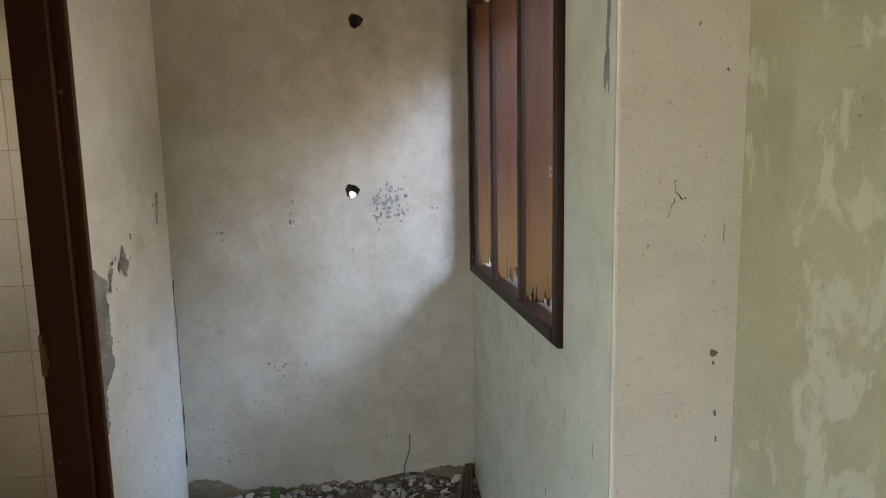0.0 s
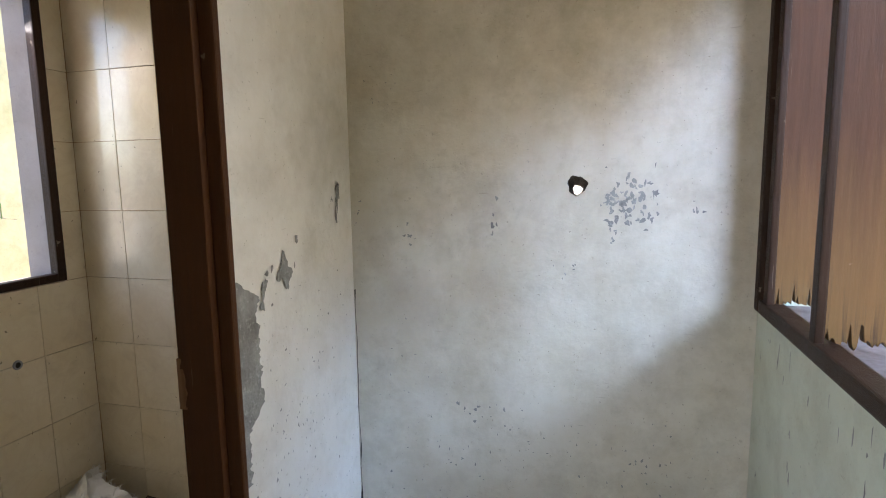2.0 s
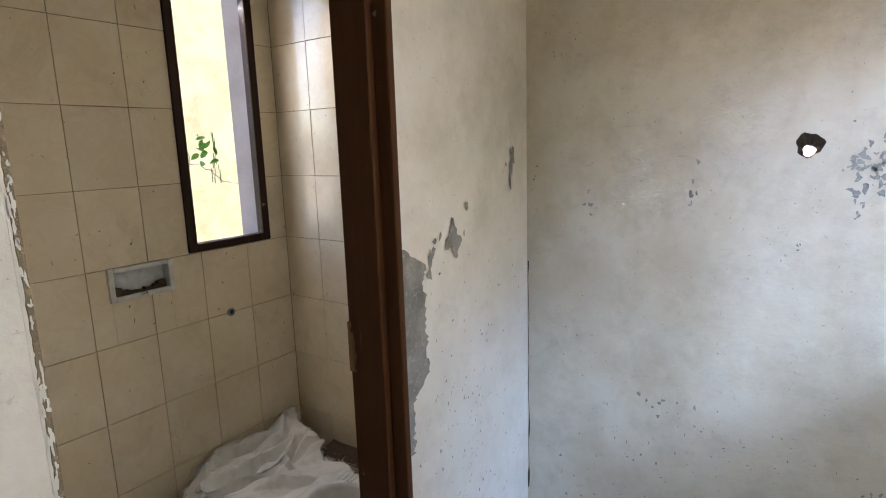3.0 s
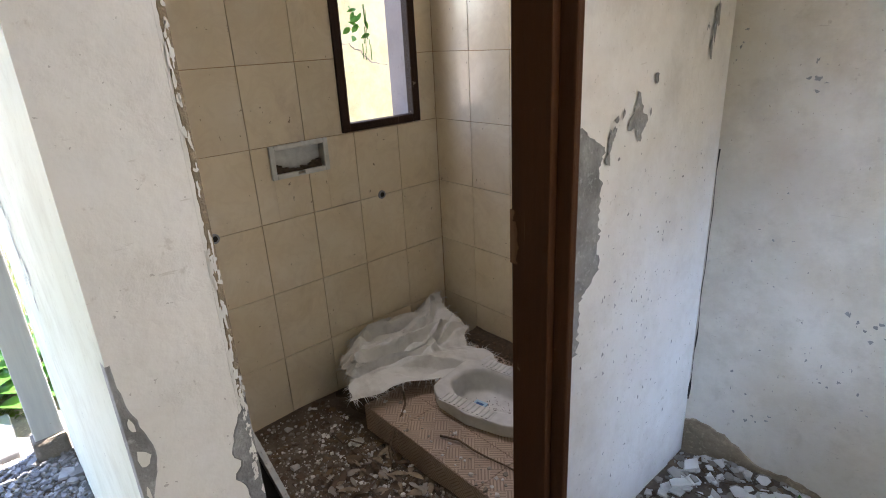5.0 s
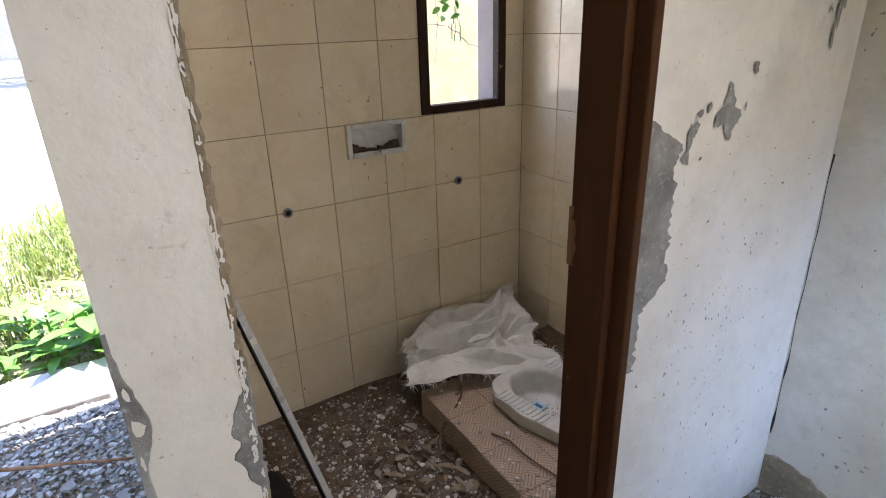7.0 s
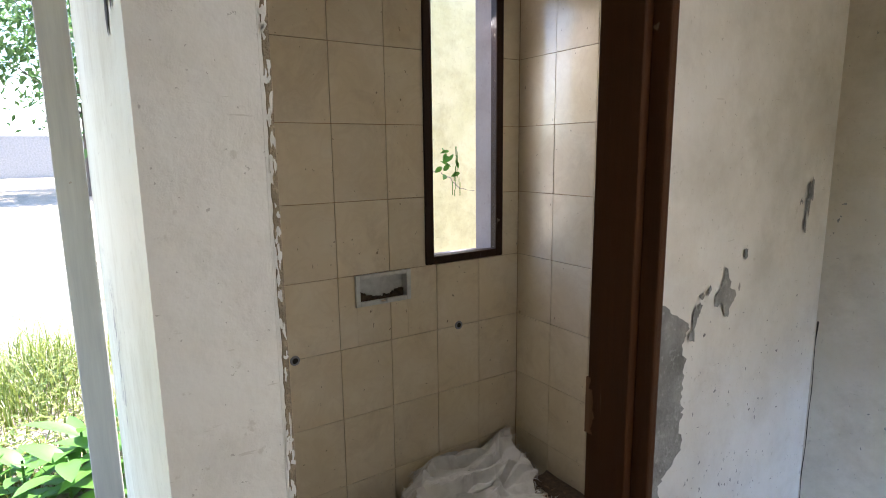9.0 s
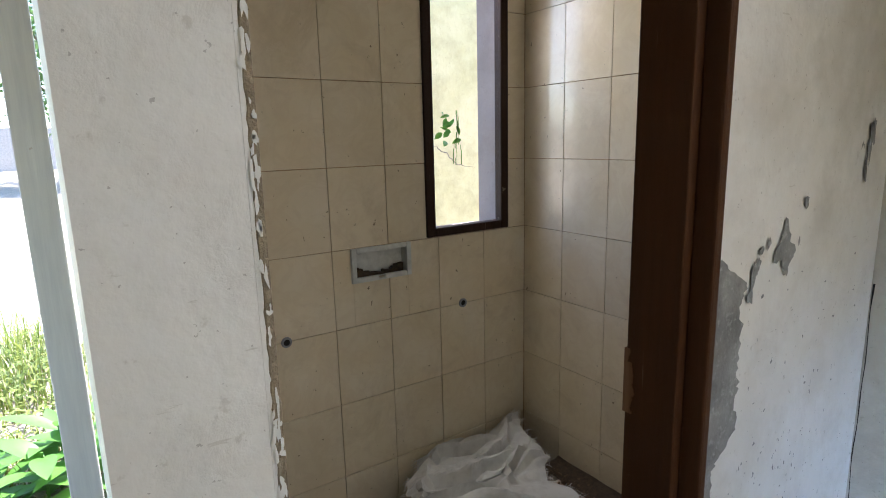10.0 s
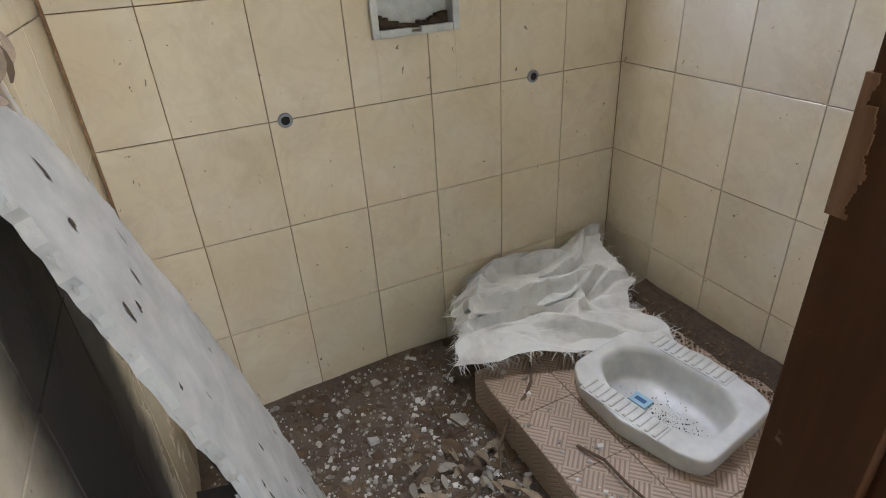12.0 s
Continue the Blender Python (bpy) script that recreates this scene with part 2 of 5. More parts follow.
def tile_material(name="cream_glazed_tile", board_shade=False):
    """Glazed cream wall tile with faint marbling and grime; each tile differs a little."""
    m = Mat(name, (0.7, 0.6, 0.42), 0.18)
    off = m.t.nodes.new("ShaderNodeVectorMath")
    off.operation = "ADD"
    comb = m.t.nodes.new("ShaderNodeCombineXYZ")
    r = m.rand()
    m.link(m.math("MULTIPLY", r, 37.0), comb.inputs[0])
    m.link(m.math("MULTIPLY", r, 91.0), comb.inputs[1])
    m.link(m.uv, off.inputs[0])
    m.link(comb.outputs[0], off.inputs[1])
    p = off.outputs[0]
    vein = m.ramp(m.noise(7, 5, 0.6, p, 1.5), (0.44, 0.0), (0.52, 0.6), (0.60, 0.0))
    cloud = m.ramp(m.noise(4, 4, 0.5, p), (0.35, 0.0), (0.7, 1.0))
    c = m.mix(cloud, (0.74, 0.635, 0.445), (0.80, 0.715, 0.55))
    c = m.mix(m.math("MULTIPLY", vein, 0.30), c, (0.60, 0.48, 0.32))
    w = m.world_pos()
    grime = m.ramp(m.noise(3.2, 7, 0.7, w, 0.5), (0.52, 0.0), (0.80, 1.0))
    c = m.mix(m.math("MULTIPLY", grime, 0.45), c, (0.38, 0.29, 0.18))
    speck = m.ramp(m.noise(34, 4, 0.65, w), (0.70, 0.0), (0.725, 1.0))
    c = m.mix(m.math("MULTIPLY", speck, 0.8), c, (0.08, 0.05, 0.03))
    dash = m.ramp(m.noise(1.0, 3, 0.6, m.mapped((55, 55, 17), src=w, rot=(0.25, 0.2, 0))), (0.725, 0.0), (0.74, 1.0))
    c = m.mix(m.math("MULTIPLY", dash, 0.75), c, (0.10, 0.06, 0.03))
    if board_shade:                                     # shade behind the leaning board, painted black into the tile colour
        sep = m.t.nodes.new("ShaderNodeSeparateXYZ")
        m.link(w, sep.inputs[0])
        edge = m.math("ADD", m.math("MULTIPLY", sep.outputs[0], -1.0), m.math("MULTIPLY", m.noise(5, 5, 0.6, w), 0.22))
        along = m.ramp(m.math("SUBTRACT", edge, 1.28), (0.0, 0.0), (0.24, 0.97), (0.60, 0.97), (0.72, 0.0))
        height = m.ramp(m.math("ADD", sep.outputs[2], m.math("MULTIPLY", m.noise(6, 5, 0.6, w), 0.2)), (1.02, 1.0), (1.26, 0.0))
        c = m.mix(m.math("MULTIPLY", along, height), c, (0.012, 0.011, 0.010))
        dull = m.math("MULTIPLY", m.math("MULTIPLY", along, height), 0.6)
    tint = m.ramp(r, (0.0, 0.90), (1.0, 1.0))
    c = m.mix(1.0, c, tint, "MULTIPLY")
    m.set("Base Color", c)
    rough = m.math("ADD", 0.10, m.math("MULTIPLY", grime, 0.4))
    m.set("Roughness", m.math("ADD", rough, dull) if board_shade else rough)
    return m.bump((m.noise(6, 2, 0.5, p), 0.0018)).m


M["tile"] = tile_material()
M["shaded_tile"] = tile_material("shaded_glazed_tile", True)


def simple(name, col, rough, var=0.25, scale=20.0, bump=0.001, island=False, spec=0.5, alt=None):
    m = Mat(name, col, rough, spec=spec)
    dark = tuple(c * (1 - var) for c in col)
    c = m.mix(m.ramp(m.noise(scale, 6, 0.6), (0.35, 0.0), (0.7, 1.0)), dark, col)
    if island:
        c = m.mix(m.ramp(m.island(), (0.22, 0.0), (0.62, 1.0)), c, alt or dark)
    m.set("Base Color", c)
    return m.bump((m.noise(scale * 3, 4, 0.6), bump)).m


M["ceramic"] = simple("dusty_white_ceramic", (0.68, 0.68, 0.65), 0.36, 0.22, 14, 0.0006)
M["dish"] = simple("grey_white_ceramic", (0.68, 0.70, 0.67), 0.3, 0.25, 30, 0.0005)
M["muck"] = simple("brown_muck_and_hole_shade", (0.09, 0.06, 0.035), 0.9, 0.5, 60, 0.004)
M["chip"] = simple("plaster_chips", (0.72, 0.70, 0.66), 0.9, 0.3, 25, 0.002, True, alt=(0.26, 0.23, 0.19))
M["shard"] = simple("white_plaster_shards", (0.78, 0.765, 0.73), 0.85, 0.15, 14, 0.001)
M["gravel"] = simple("grey_gravel", (0.42, 0.41, 0.39), 0.9, 0.4, 25, 0.002, True, alt=(0.15, 0.145, 0.135))
M["litter"] = simple("dry_brown_litter", (0.20, 0.135, 0.075), 0.85, 0.5, 25, 0.002, True, alt=(0.10, 0.065, 0.04))
M["tan_leaf"] = simple("tan_dry_leaf", (0.36, 0.28, 0.19), 0.8, 0.5, 30, 0.002)
M["gypsum"] = simple("grey_white_board", (0.50, 0.50, 0.47), 0.85, 0.28, 12, 0.003)
M["pvc"] = simple("grey_pvc", (0.30, 0.31, 0.33), 0.5, 0.2, 40, 0.0005)
# near-black that stands for shade in bores and cracks, and behind the board
M["void"] = simple("near_black_shade", (0.02, 0.018, 0.015), 0.9, 0.3, 40, 0.0005)
M["slab"] = simple("pale_floor_slab", (0.30, 0.30, 0.29), 0.7, 0.3, 8, 0.002)
M["sill"] = simple("dusty_pinkish_masonry", (0.23, 0.185, 0.17), 0.85, 0.4, 18, 0.003)
M["sticker"] = simple("pale_blue_sticker", (0.36, 0.55, 0.68), 0.4, 0.1, 30, 0.0002)
M["ink"] = simple("dark_blue_print", (0.04, 0.12, 0.30), 0.5, 0.1, 30, 0.0002)
M["trunk"] = simple("grey_brown_bark", (0.16, 0.12, 0.09), 0.9, 0.5, 20, 0.01)


def leaf_material(name, a, b):
    m = Mat(name, a, 0.45)
    c = m.mix(m.island(), a, b)
    m.set("Base Color", m.mix(m.math("MULTIPLY", m.noise(30, 3), 0.4), c, tuple(x * 0.6 for x in a)))
    m.set("Subsurface Weight", 0.0)
    tr = m.t.nodes.new("ShaderNodeBsdfTranslucent")
    m.link(c, tr.inputs[0])
    mx = m.t.nodes.new("ShaderNodeMixShader")
    mx.inputs[0].default_value = 0.45
    m.t.links.new(m.b.outputs[0], mx.inputs[1])
    m.t.links.new(tr.outputs[0], mx.inputs[2])
    m.t.links.new(mx.outputs[0], m.t.nodes["Material Output"].inputs[0])
    return m.m


M["leaf"] = leaf_material("broad_leaf", (0.055, 0.16, 0.022), (0.11, 0.26, 0.05))
M["grass"] = leaf_material("grass_blade", (0.07, 0.12, 0.02), (0.20, 0.24, 0.05))
M["straw"] = leaf_material("bleached_straw", (0.50, 0.46, 0.30), (0.62, 0.59, 0.44))
M["crown"] = leaf_material("tree_leaf", (0.05, 0.11, 0.03), (0.10, 0.20, 0.06))


def sack_material():
    """Woven white plastic cloth: fine criss-cross tapes and faint dirt."""
    m = Mat("woven_white_plastic", (0.74, 0.74, 0.72), 0.42)
    p = m.mapped((1, 1, 1))
    dirt = m.ramp(m.noise(7, 6, 0.65, p), (0.48, 0.0), (0.75, 1.0))
    c = m.mix(m.math("MULTIPLY", dirt, 0.75), (0.66, 0.66, 0.63), (0.34, 0.32, 0.30))
    m.set("Base Color", c)
    return m.bump((m.noise(260, 2, 0.5, p), 0.0008), (m.noise(30, 3, 0.6, p), 0.0012)).m


M["sack"] = sack_material()


def weave_tile_material():
    """Pinkish-brown floor tile with a raised basket-weave pattern of small diagonal bars."""
    m = Mat("basket_weave_tile", (0.4, 0.27, 0.18), 0.5)
    p = m.mapped((22, 22, 22), rot=(0, 0, radians(45)))
    chk = m.t.nodes.new("ShaderNodeTexChecker")
    m.link(p, chk.inputs["Vector"])
    chk.inputs["Scale"].default_value = 0.8
    waves = []
    for axis in ("X", "Y"):
        w = m.t.nodes.new("ShaderNodeTexWave")
        w.bands_direction = axis
        m.link(p, w.inputs["Vector"])
        w.inputs["Scale"].default_value = 1.15
        waves.append(w.outputs["Fac"])
    bars = m.mix(chk.outputs["Fac"], waves[0], waves[1])
    line = m.ramp(bars, (0.25, 0.0), (0.5, 1.0))
    c = m.mix(line, (0.29, 0.205, 0.145), (0.47, 0.355, 0.265))
    dirt = m.ramp(m.noise(6, 6, 0.7, m.world_pos()), (0.4, 0.0), (0.7, 1.0))
    c = m.mix(m.math("MULTIPLY", dirt, 0.45), c, (0.22, 0.16, 0.11))
    m.set("Base Color", c)
    return m.bump((line, 0.002)).m


M["weave"] = weave_tile_material()


# ---- mesh helpers ----
def mesh_from(bm, name, material, smooth=False):
    me = bpy.data.meshes.new(name)
    bmesh.ops.recalc_face_normals(bm, faces=bm.faces)
    for f in bm.faces:
        f.smooth = smooth
    bm.to_mesh(me)
    bm.free()
    for mt in (material if isinstance(material, (list, tuple)) else [material]):
        me.materials.append(mt)
    return me


def part(name, bm, material, parent=None, label="", smooth=False):
    """Links a bmesh as one mesh object under a thing or a part."""
    ob = new(name, mesh_from(bm, name, material, smooth))
    ob.parent = parent
    return tagged(ob, label)


def thing(name, label, category, group="", kind="", at=None):
    ob = new(name)
    if at is not None:
        ob.matrix_basis = at
    return tagged(ob, label, category, group, kind)


def box(bm, x0, x1, y0, y1, z0, z1, bevel=0.0):
    vs = bmesh.ops.create_cube(bm, size=1.0)["verts"]
    for v in vs:
        v.co = Vector(((x0 + x1) / 2 + v.co.x * (x1 - x0), (y0 + y1) / 2 + v.co.y * (y1 - y0), (z0 + z1) / 2 + v.co.z * (z1 - z0)))
    if bevel:
        es = list({e for v in vs for e in v.link_edges})
        bmesh.ops.bevel(bm, geom=es, offset=bevel, segments=2, affect="EDGES", profile=0.6)
    return bm


def boxed(x0, x1, y0, y1, z0, z1, bevel=0.0):
    return box(bmesh.new(), x0, x1, y0, y1, z0, z1, bevel)


def cellwall(o, u, v, w, us, vs, solid, holes=()):
    """A wall with thickness: origin o, in-plane axes u and v, depth axis w (its length is the thickness).
    us, vs: grid lines; solid(i, j): whether a cell is wall; holes: {(i, j): (cu, cv, radius)} round holes through a cell."""
    bm = bmesh.new()
    o, u, v, w = Vector(o), Vector(u), Vector(v), Vector(w)
    cache = {}

    def vert(a, b, d):
        key = (round(a, 5), round(b, 5), d)
        if key not in cache:
            cache[key] = bm.verts.new(o + u * a + v * b + w * d)
        return cache[key]

    def is_solid(i, j):
        return 0 <= i < len(us) - 1 and 0 <= j < len(vs) - 1 and solid(i, j)

    holes = dict(holes)
    for i in range(len(us) - 1):
        for j in range(len(vs) - 1):
            if not is_solid(i, j):
                continue
            a0, a1, b0, b1 = us[i], us[i + 1], vs[j], vs[j + 1]
            if (i, j) in holes:
                cu, cv, r = holes[(i, j)]
                n = 24
                rim, back, sq = [], [], []
                for k in range(n):
                    t = 2 * math.pi * (k + 0.5) / n
                    c, s = math.cos(t), math.sin(t)
                    rr = r * (1 + 0.10 * math.sin(3 * t + 1) + 0.06 * math.sin(7 * t))
                    rim.append((cu + rr * c, cv + rr * s))
                    back.append((cu - 0.006 + 0.50 * rr * c, cv - 0.022 + 0.50 * rr * s))
                    q = min((a1 - cu) / c if c > 0 else (a0 - cu) / c, (b1 - cv) / s if s > 0 else (b0 - cv) / s)
                    sq.append((cu + q * c, cv + q * s))
                for d, ring in ((0, rim), (1, back)):
                    for k in range(n):
                        k2 = (k + 1) % n
                        bm.faces.new([vert(*sq[k], d), vert(*sq[k2], d), vert(*ring[k2], d), vert(*ring[k], d)])
                    for ca, cb in ((a0, b0), (a1, b0), (a1, b1), (a0, b1)):
                        ks = [k for k in range(n) if (sq[k][0] - cu) * (ca - cu) >= 0 and (sq[k][1] - cv) * (cb - cv) >= 0]
                        for k in range(n):
                            k2 = (k + 1) % n
                            on_v = abs(sq[k][0] - ca) < 1e-6 and abs(sq[k2][1] - cb) < 1e-6
                            on_h = abs(sq[k][1] - cb) < 1e-6 and abs(sq[k2][0] - ca) < 1e-6
                            if (on_v or on_h) and not (abs(sq[k][0] - sq[k2][0]) < 1e-6 or abs(sq[k][1] - sq[k2][1]) < 1e-6):
                                bm.faces.new([vert(*sq[k], d), vert(ca, cb, d), vert(*sq[k2], d)])
                for k in range(n):
                    k2 = (k + 1) % n
                    bm.faces.new([vert(*rim[k], 0), vert(*rim[k2], 0), vert(*back[k2], 1), vert(*back[k], 1)]).material_index = 1
            else:
                for d in (0, 1):
                    bm.faces.new([vert(a0, b0, d), vert(a1, b0, d), vert(a1, b1, d), vert(a0, b1, d)])
            for di, dj, p, q in ((-1, 0, (a0, b0), (a0, b1)), (1, 0, (a1, b0), (a1, b1)), (0, -1, (a0, b0), (a1, b0)), (0, 1, (a0, b1), (a1, b1))):
                if not is_solid(i + di, j + dj):
                    bm.faces.new([vert(*p, 0), vert(*q, 0), vert(*q, 1), vert(*p, 1)])
    return bm


def patch(bm, o, u, v, n, cu, cv, ru, rv, rough=0.35, seed=0, lift=0.0015, pts=22):
    """A flat irregular patch lying on a surface."""
    rnd = random.Random(seed)
    ph = [rnd.uniform(0, 6.28) for _ in range(4)]
    o, u, v, n = Vector(o), Vector(u), Vector(v), Vector(n)
    vs = []
    for k in range(pts):
        t = 2 * math.pi * k / pts
        f = 1 + rough * (0.5 * math.sin(2 * t + ph[0]) + 0.45 * math.sin(3 * t + ph[1]) + 0.35 * math.sin(5 * t + ph[2])) + rough * rnd.uniform(-0.45, 0.45)
        vs.append(bm.verts.new(o + u * (cu + ru * f * math.cos(t)) + v * (cv + rv * f * math.sin(t)) + n * lift))
    c = bm.verts.new(o + u * cu + v * cv + n * lift)
    for k in range(pts):
        bm.faces.new([c, vs[k], vs[(k + 1) % pts]])
    return bm


# ---- plan ----
XW, XP, XE, XS = -2.40, -0.945, 0.525, 0.81      # bathroom west tiles, partition face, window wall face, side room wall face
XPI = -1.09                                       # bathroom face of the partition
YN, YT = 3.05, 3.127                              # north plaster face, north tile face
YS, YSO = 1.435, 1.285                            # bathroom south face, its outer (passage) face
YB = -1.3                                         # south end of the room
XO = -2.60                                        # outer face of the west wall
ZF, ZC = 0.06, 3.15                               # floor, ceiling
TW, TH = 0.25, 0.322                              # wall tile
ROW0 = -0.010                                     # a horizontal tile joint

# outer ground sheet
bm = bmesh.new()
N = 60
gv = {}
for i in range(N + 1):
    for j in range(N + 1):
        a, b = (i / N) * 2 - 1, (j / N) * 2 - 1
        gx, gy = 9 * a + 400 * a ** 5, 9 * b + 400 * b ** 5
        gz = -0.03 + 0.03 * noise.noise((gx * 0.6, gy * 0.6, 0)) - 0.02
        gv[i, j] = bm.verts.new((gx, gy, gz))
for i in range(N):
    for j in range(N):
        bm.faces.new([gv[i, j], gv[i + 1, j], gv[i + 1, j + 1], gv[i, j + 1]])
ground = part("ground", bm, M["earth"], None, "bare earth ground with gravel and weeds", True)
tagged(ground, category="ground", kind="structure")

# floor inside: uneven dirt over the slab
bm = bmesh.new()
NX, NY = 90, 130


def floor_z(x, y):
    z = ZF + 0.018 * noise.noise((x * 2.1, y * 2.1, 3)) + 0.010 * noise.noise((x * 7, y * 7, 1))
    if x < XPI:
        z -= 0.05 * min(1, (XPI - x) / 1.0)
    if x > XP - 0.1 and y > 1.6:
        z += 0.035 * max(0, (y - 2.2) / 0.85) + 0.10 * max(0, 1 - (3.05 - y) / 0.55) * min(1, max(0.1, (x + 0.95) / 0.35)) * (0.85 + 0.4 * noise.noise((x * 3, 1, 0)))
    return z


fv = {}
for i in range(NX + 1):
    for j in range(NY + 1):
        x, y = -3.0 + 3.9 * i / NX, YB - 0.1 + (YT + 0.05 - YB + 0.1) * j / NY
        fv[i, j] = bm.verts.new((x, y, floor_z(x, y)))
for i in range(NX):
    for j in range(NY):
        bm.faces.new([fv[i, j], fv[i + 1, j], fv[i + 1, j + 1], fv[i, j + 1]])
tagged(part("floor", bm, M["soil"], None, "dirt-covered floor strewn with plaster rubble", True), category="floor", kind="structure")

# ceiling with short eaves, and the fascia hanging at the east eave
tagged(part("ceiling", boxed(-2.98, XS + 0.17, YB - 0.1, YT + 0.45, ZC, ZC + 0.10), M["roofing"], None,
            "plain grey ceiling board"), category="ceiling", kind="structure")
tagged(part("eave_fascia", boxed(XS + 0.145, XS + 0.17, 1.505, YT + 0.45, 2.60, ZC - 0.002, 0.003), M["roofing"], None, "plain grey eave fascia over the louvred window"), category="eave", kind="structure")

# north wall (plaster side), with two round pipe holes
us = [XPI, -0.30, 0.20, XE]
vs_ = [-0.1, 1.45, 1.95, 2.30, 2.72, ZC]
# hole insides take the dark muck colour, painting the shade in them
wall_north = part("wall_north", cellwall((0, YN, 0), (1, 0, 0), (0, 0, 1), (0, 0.20, 0), us, vs_, lambda i, j: True,
                  {(1, 1): (-0.070, 1.700, 0.034), (1, 3): (-0.025, 2.505, 0.033)}), [M["cream"], M["muck"]], None, "stained cream plaster wall with two round holes")
tagged(wall_north, category="wall", kind="structure")

# bathroom north wall
wall_bath_north = tagged(part("wall_bathroom_north", boxed(XO, XPI, YT + 0.008, YT + 0.17, -0.1, ZC), M["grout"], None, "cream tiled bathroom wall"), category="wall", kind="structure")

# partition with the doorway; its plaster stays
wall_part = tagged(part("wall_partition", cellwall((XP, 0, 0), (0, 1, 0), (0, 0, 1), (XPI - XP, 0, 0), [YSO, YS + 0.012, 2.285, YN], [-0.1, 2.62, ZC],
                   lambda i, j: not (i == 1 and j == 0)), [M["white"], M["mint"]], None, "white plaster partition wall with peeling paint"), category="wall", kind="structure")

for f in wall_part.data.polygons:                 # its passage side is pale green
    f.material_index = 1 if f.center.y < YSO + 0.001 else 0

# bathroom south wall, outer side pale green
wall_south = tagged(part("wall_bathroom_south", boxed(-2.88, XPI, YSO, YS - 0.008, -0.1, ZC), M["mint"], None, "pale green passage wall, tiled on its bathroom side"), category="wall", kind="structure")

# bathroom west wall with a window opening
WY0, WY1, WZ0, WZ1 = 2.575, 3.005, 1.292, 2.60
DY0, DY1, DZ0, DZ1 = 2.200, 2.475, 1.137, 1.279   # soap dish recess
wall_west = tagged(part("wall_bathroom_west", cellwall((XW - 0.008, 0, 0), (0, 1, 0), (0, 0, 1), (XO - XW + 0.008, 0, 0), [YS, DY0 + 0.012, DY1 - 0.012, WY0, WY1, YT + 0.008], [-0.1, DZ0 + 0.012, DZ1 - 0.012, WZ0, WZ1, ZC],
                   lambda i, j: (i, j) not in ((3, 3), (1, 1))), [M["grout"], M["sand"], M["reveal"]], None, "cream tiled bathroom wall with a narrow window"), category="wall", kind="structure")

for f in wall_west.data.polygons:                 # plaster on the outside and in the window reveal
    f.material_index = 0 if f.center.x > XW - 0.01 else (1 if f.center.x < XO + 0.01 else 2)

# east wall with the louvred window
EY0, EY1, EZ0, EZ1 = 1.655, 3.05, 1.285, 2.60
wall_east = tagged(part("wall_east", cellwall((XE, 0, 0), (0, 1, 0), (0, 0, 1), (0.17, 0, 0), [1.352, EY0, EY1, YN + 0.2], [-0.1, EZ0, EZ1, ZC],
                   lambda i, j: not (i == 1 and j == 1)), M["mint"], None, "pale green plaster wall below a louvred window"), category="wall", kind="structure")
tagged(part("wall_return", boxed(XE + 0.003, XS + 0.15, 1.345, 1.50, -0.1, ZC, 0.006), M["ivory"], None, "ivory plaster wall end with a rounded edge"), category="wall", kind="structure")
tagged(part("wall_side", boxed(XS, XS + 0.15, YB, 1.345, -0.1, ZC), M["green"], None, "faded green plaster wall with pale flakes"), category="wall", kind="structure")
# out of view; its doorway is added to let more light indoors
tagged(part("wall_south", cellwall((0, YB, 0), (1, 0, 0), (0, 0, 1), (0, -0.15, 0), [-2.88, -2.5, -1.1, XS + 0.15], [-0.1, 2.1, ZC], lambda i, j: (i, j) != (1, 0)), M["cream"], None,
            "unseen cream plaster wall with a wide doorway added for light"), category="wall", kind="structure")

# unseen lintel, added to hold back some of the yard's light
tagged(part("lintel", boxed(-2.88, -2.73, YB, YSO - 0.002, 2.62, ZC - 0.002), M["cream"], None, "unseen cream lintel added over the yard opening to cut light"), category="lintel", kind="structure")

# ---- door frame ----
door_frame = tagged(thing("door_1", "brown painted wooden door frame with a missing door and a torn lock mortise", "door frame"), kind="structure")
bm = boxed(-1.105, -0.985, 2.24, 2.288, 0.0, 2.62, 0.004)
part("jamb", bm, M["jamb"], door_frame)
part("jamb_rebate", boxed(-0.9852, -0.938, 2.264, 2.289, 0.0, 2.62, 0.006), M["jamb"], door_frame)
part("head", boxed(-1.105, -0.938, 1.45, 2.288, 2.565, 2.62, 0.004), M["jamb"], door_frame)
bm = bmesh.new()
for k in range(29):                               # ragged hollow along the jamb's inner edge
    z = 1.105 + 0.005 * k
    w = 0.022 + 0.007 * noise.noise((z * 30, 0, 0)) + 0.004 * noise.noise((z * 110, 1, 0)) - (0.010 if k > 22 else 0)
    box(bm, -1.1085, -1.1085 + w, 2.2375, 2.262, z, z + 0.0055)
part("lock_mortise", bm, M["rawwood"], door_frame, "splintered raw wood where the lock was torn out")

# ---- windows ----
bath_window = tagged(thing("window_1", "narrow dark brown window frame without glass in a tiled wall", "window"), kind="structure")
F = 0.032
for nm, b in (("frame_side", (WY0 - 0.012, WY0 + F, WZ0 - 0.01, WZ1 + 0.01)), ("frame_side", (WY1 - F, WY1 + 0.012, WZ0 - 0.01, WZ1 + 0.01)),
              ("frame_sill", (WY0 + F, WY1 - F, WZ0 - 0.01, WZ0 + 0.028)), ("frame_head", (WY0 + F, WY1 - F, WZ1 - 0.03, WZ1 + 0.01))):
    part(nm, boxed(XW - 0.035, XW + 0.012, b[0], b[1], b[2], b[3], 0.006), M["frame"], bath_window)

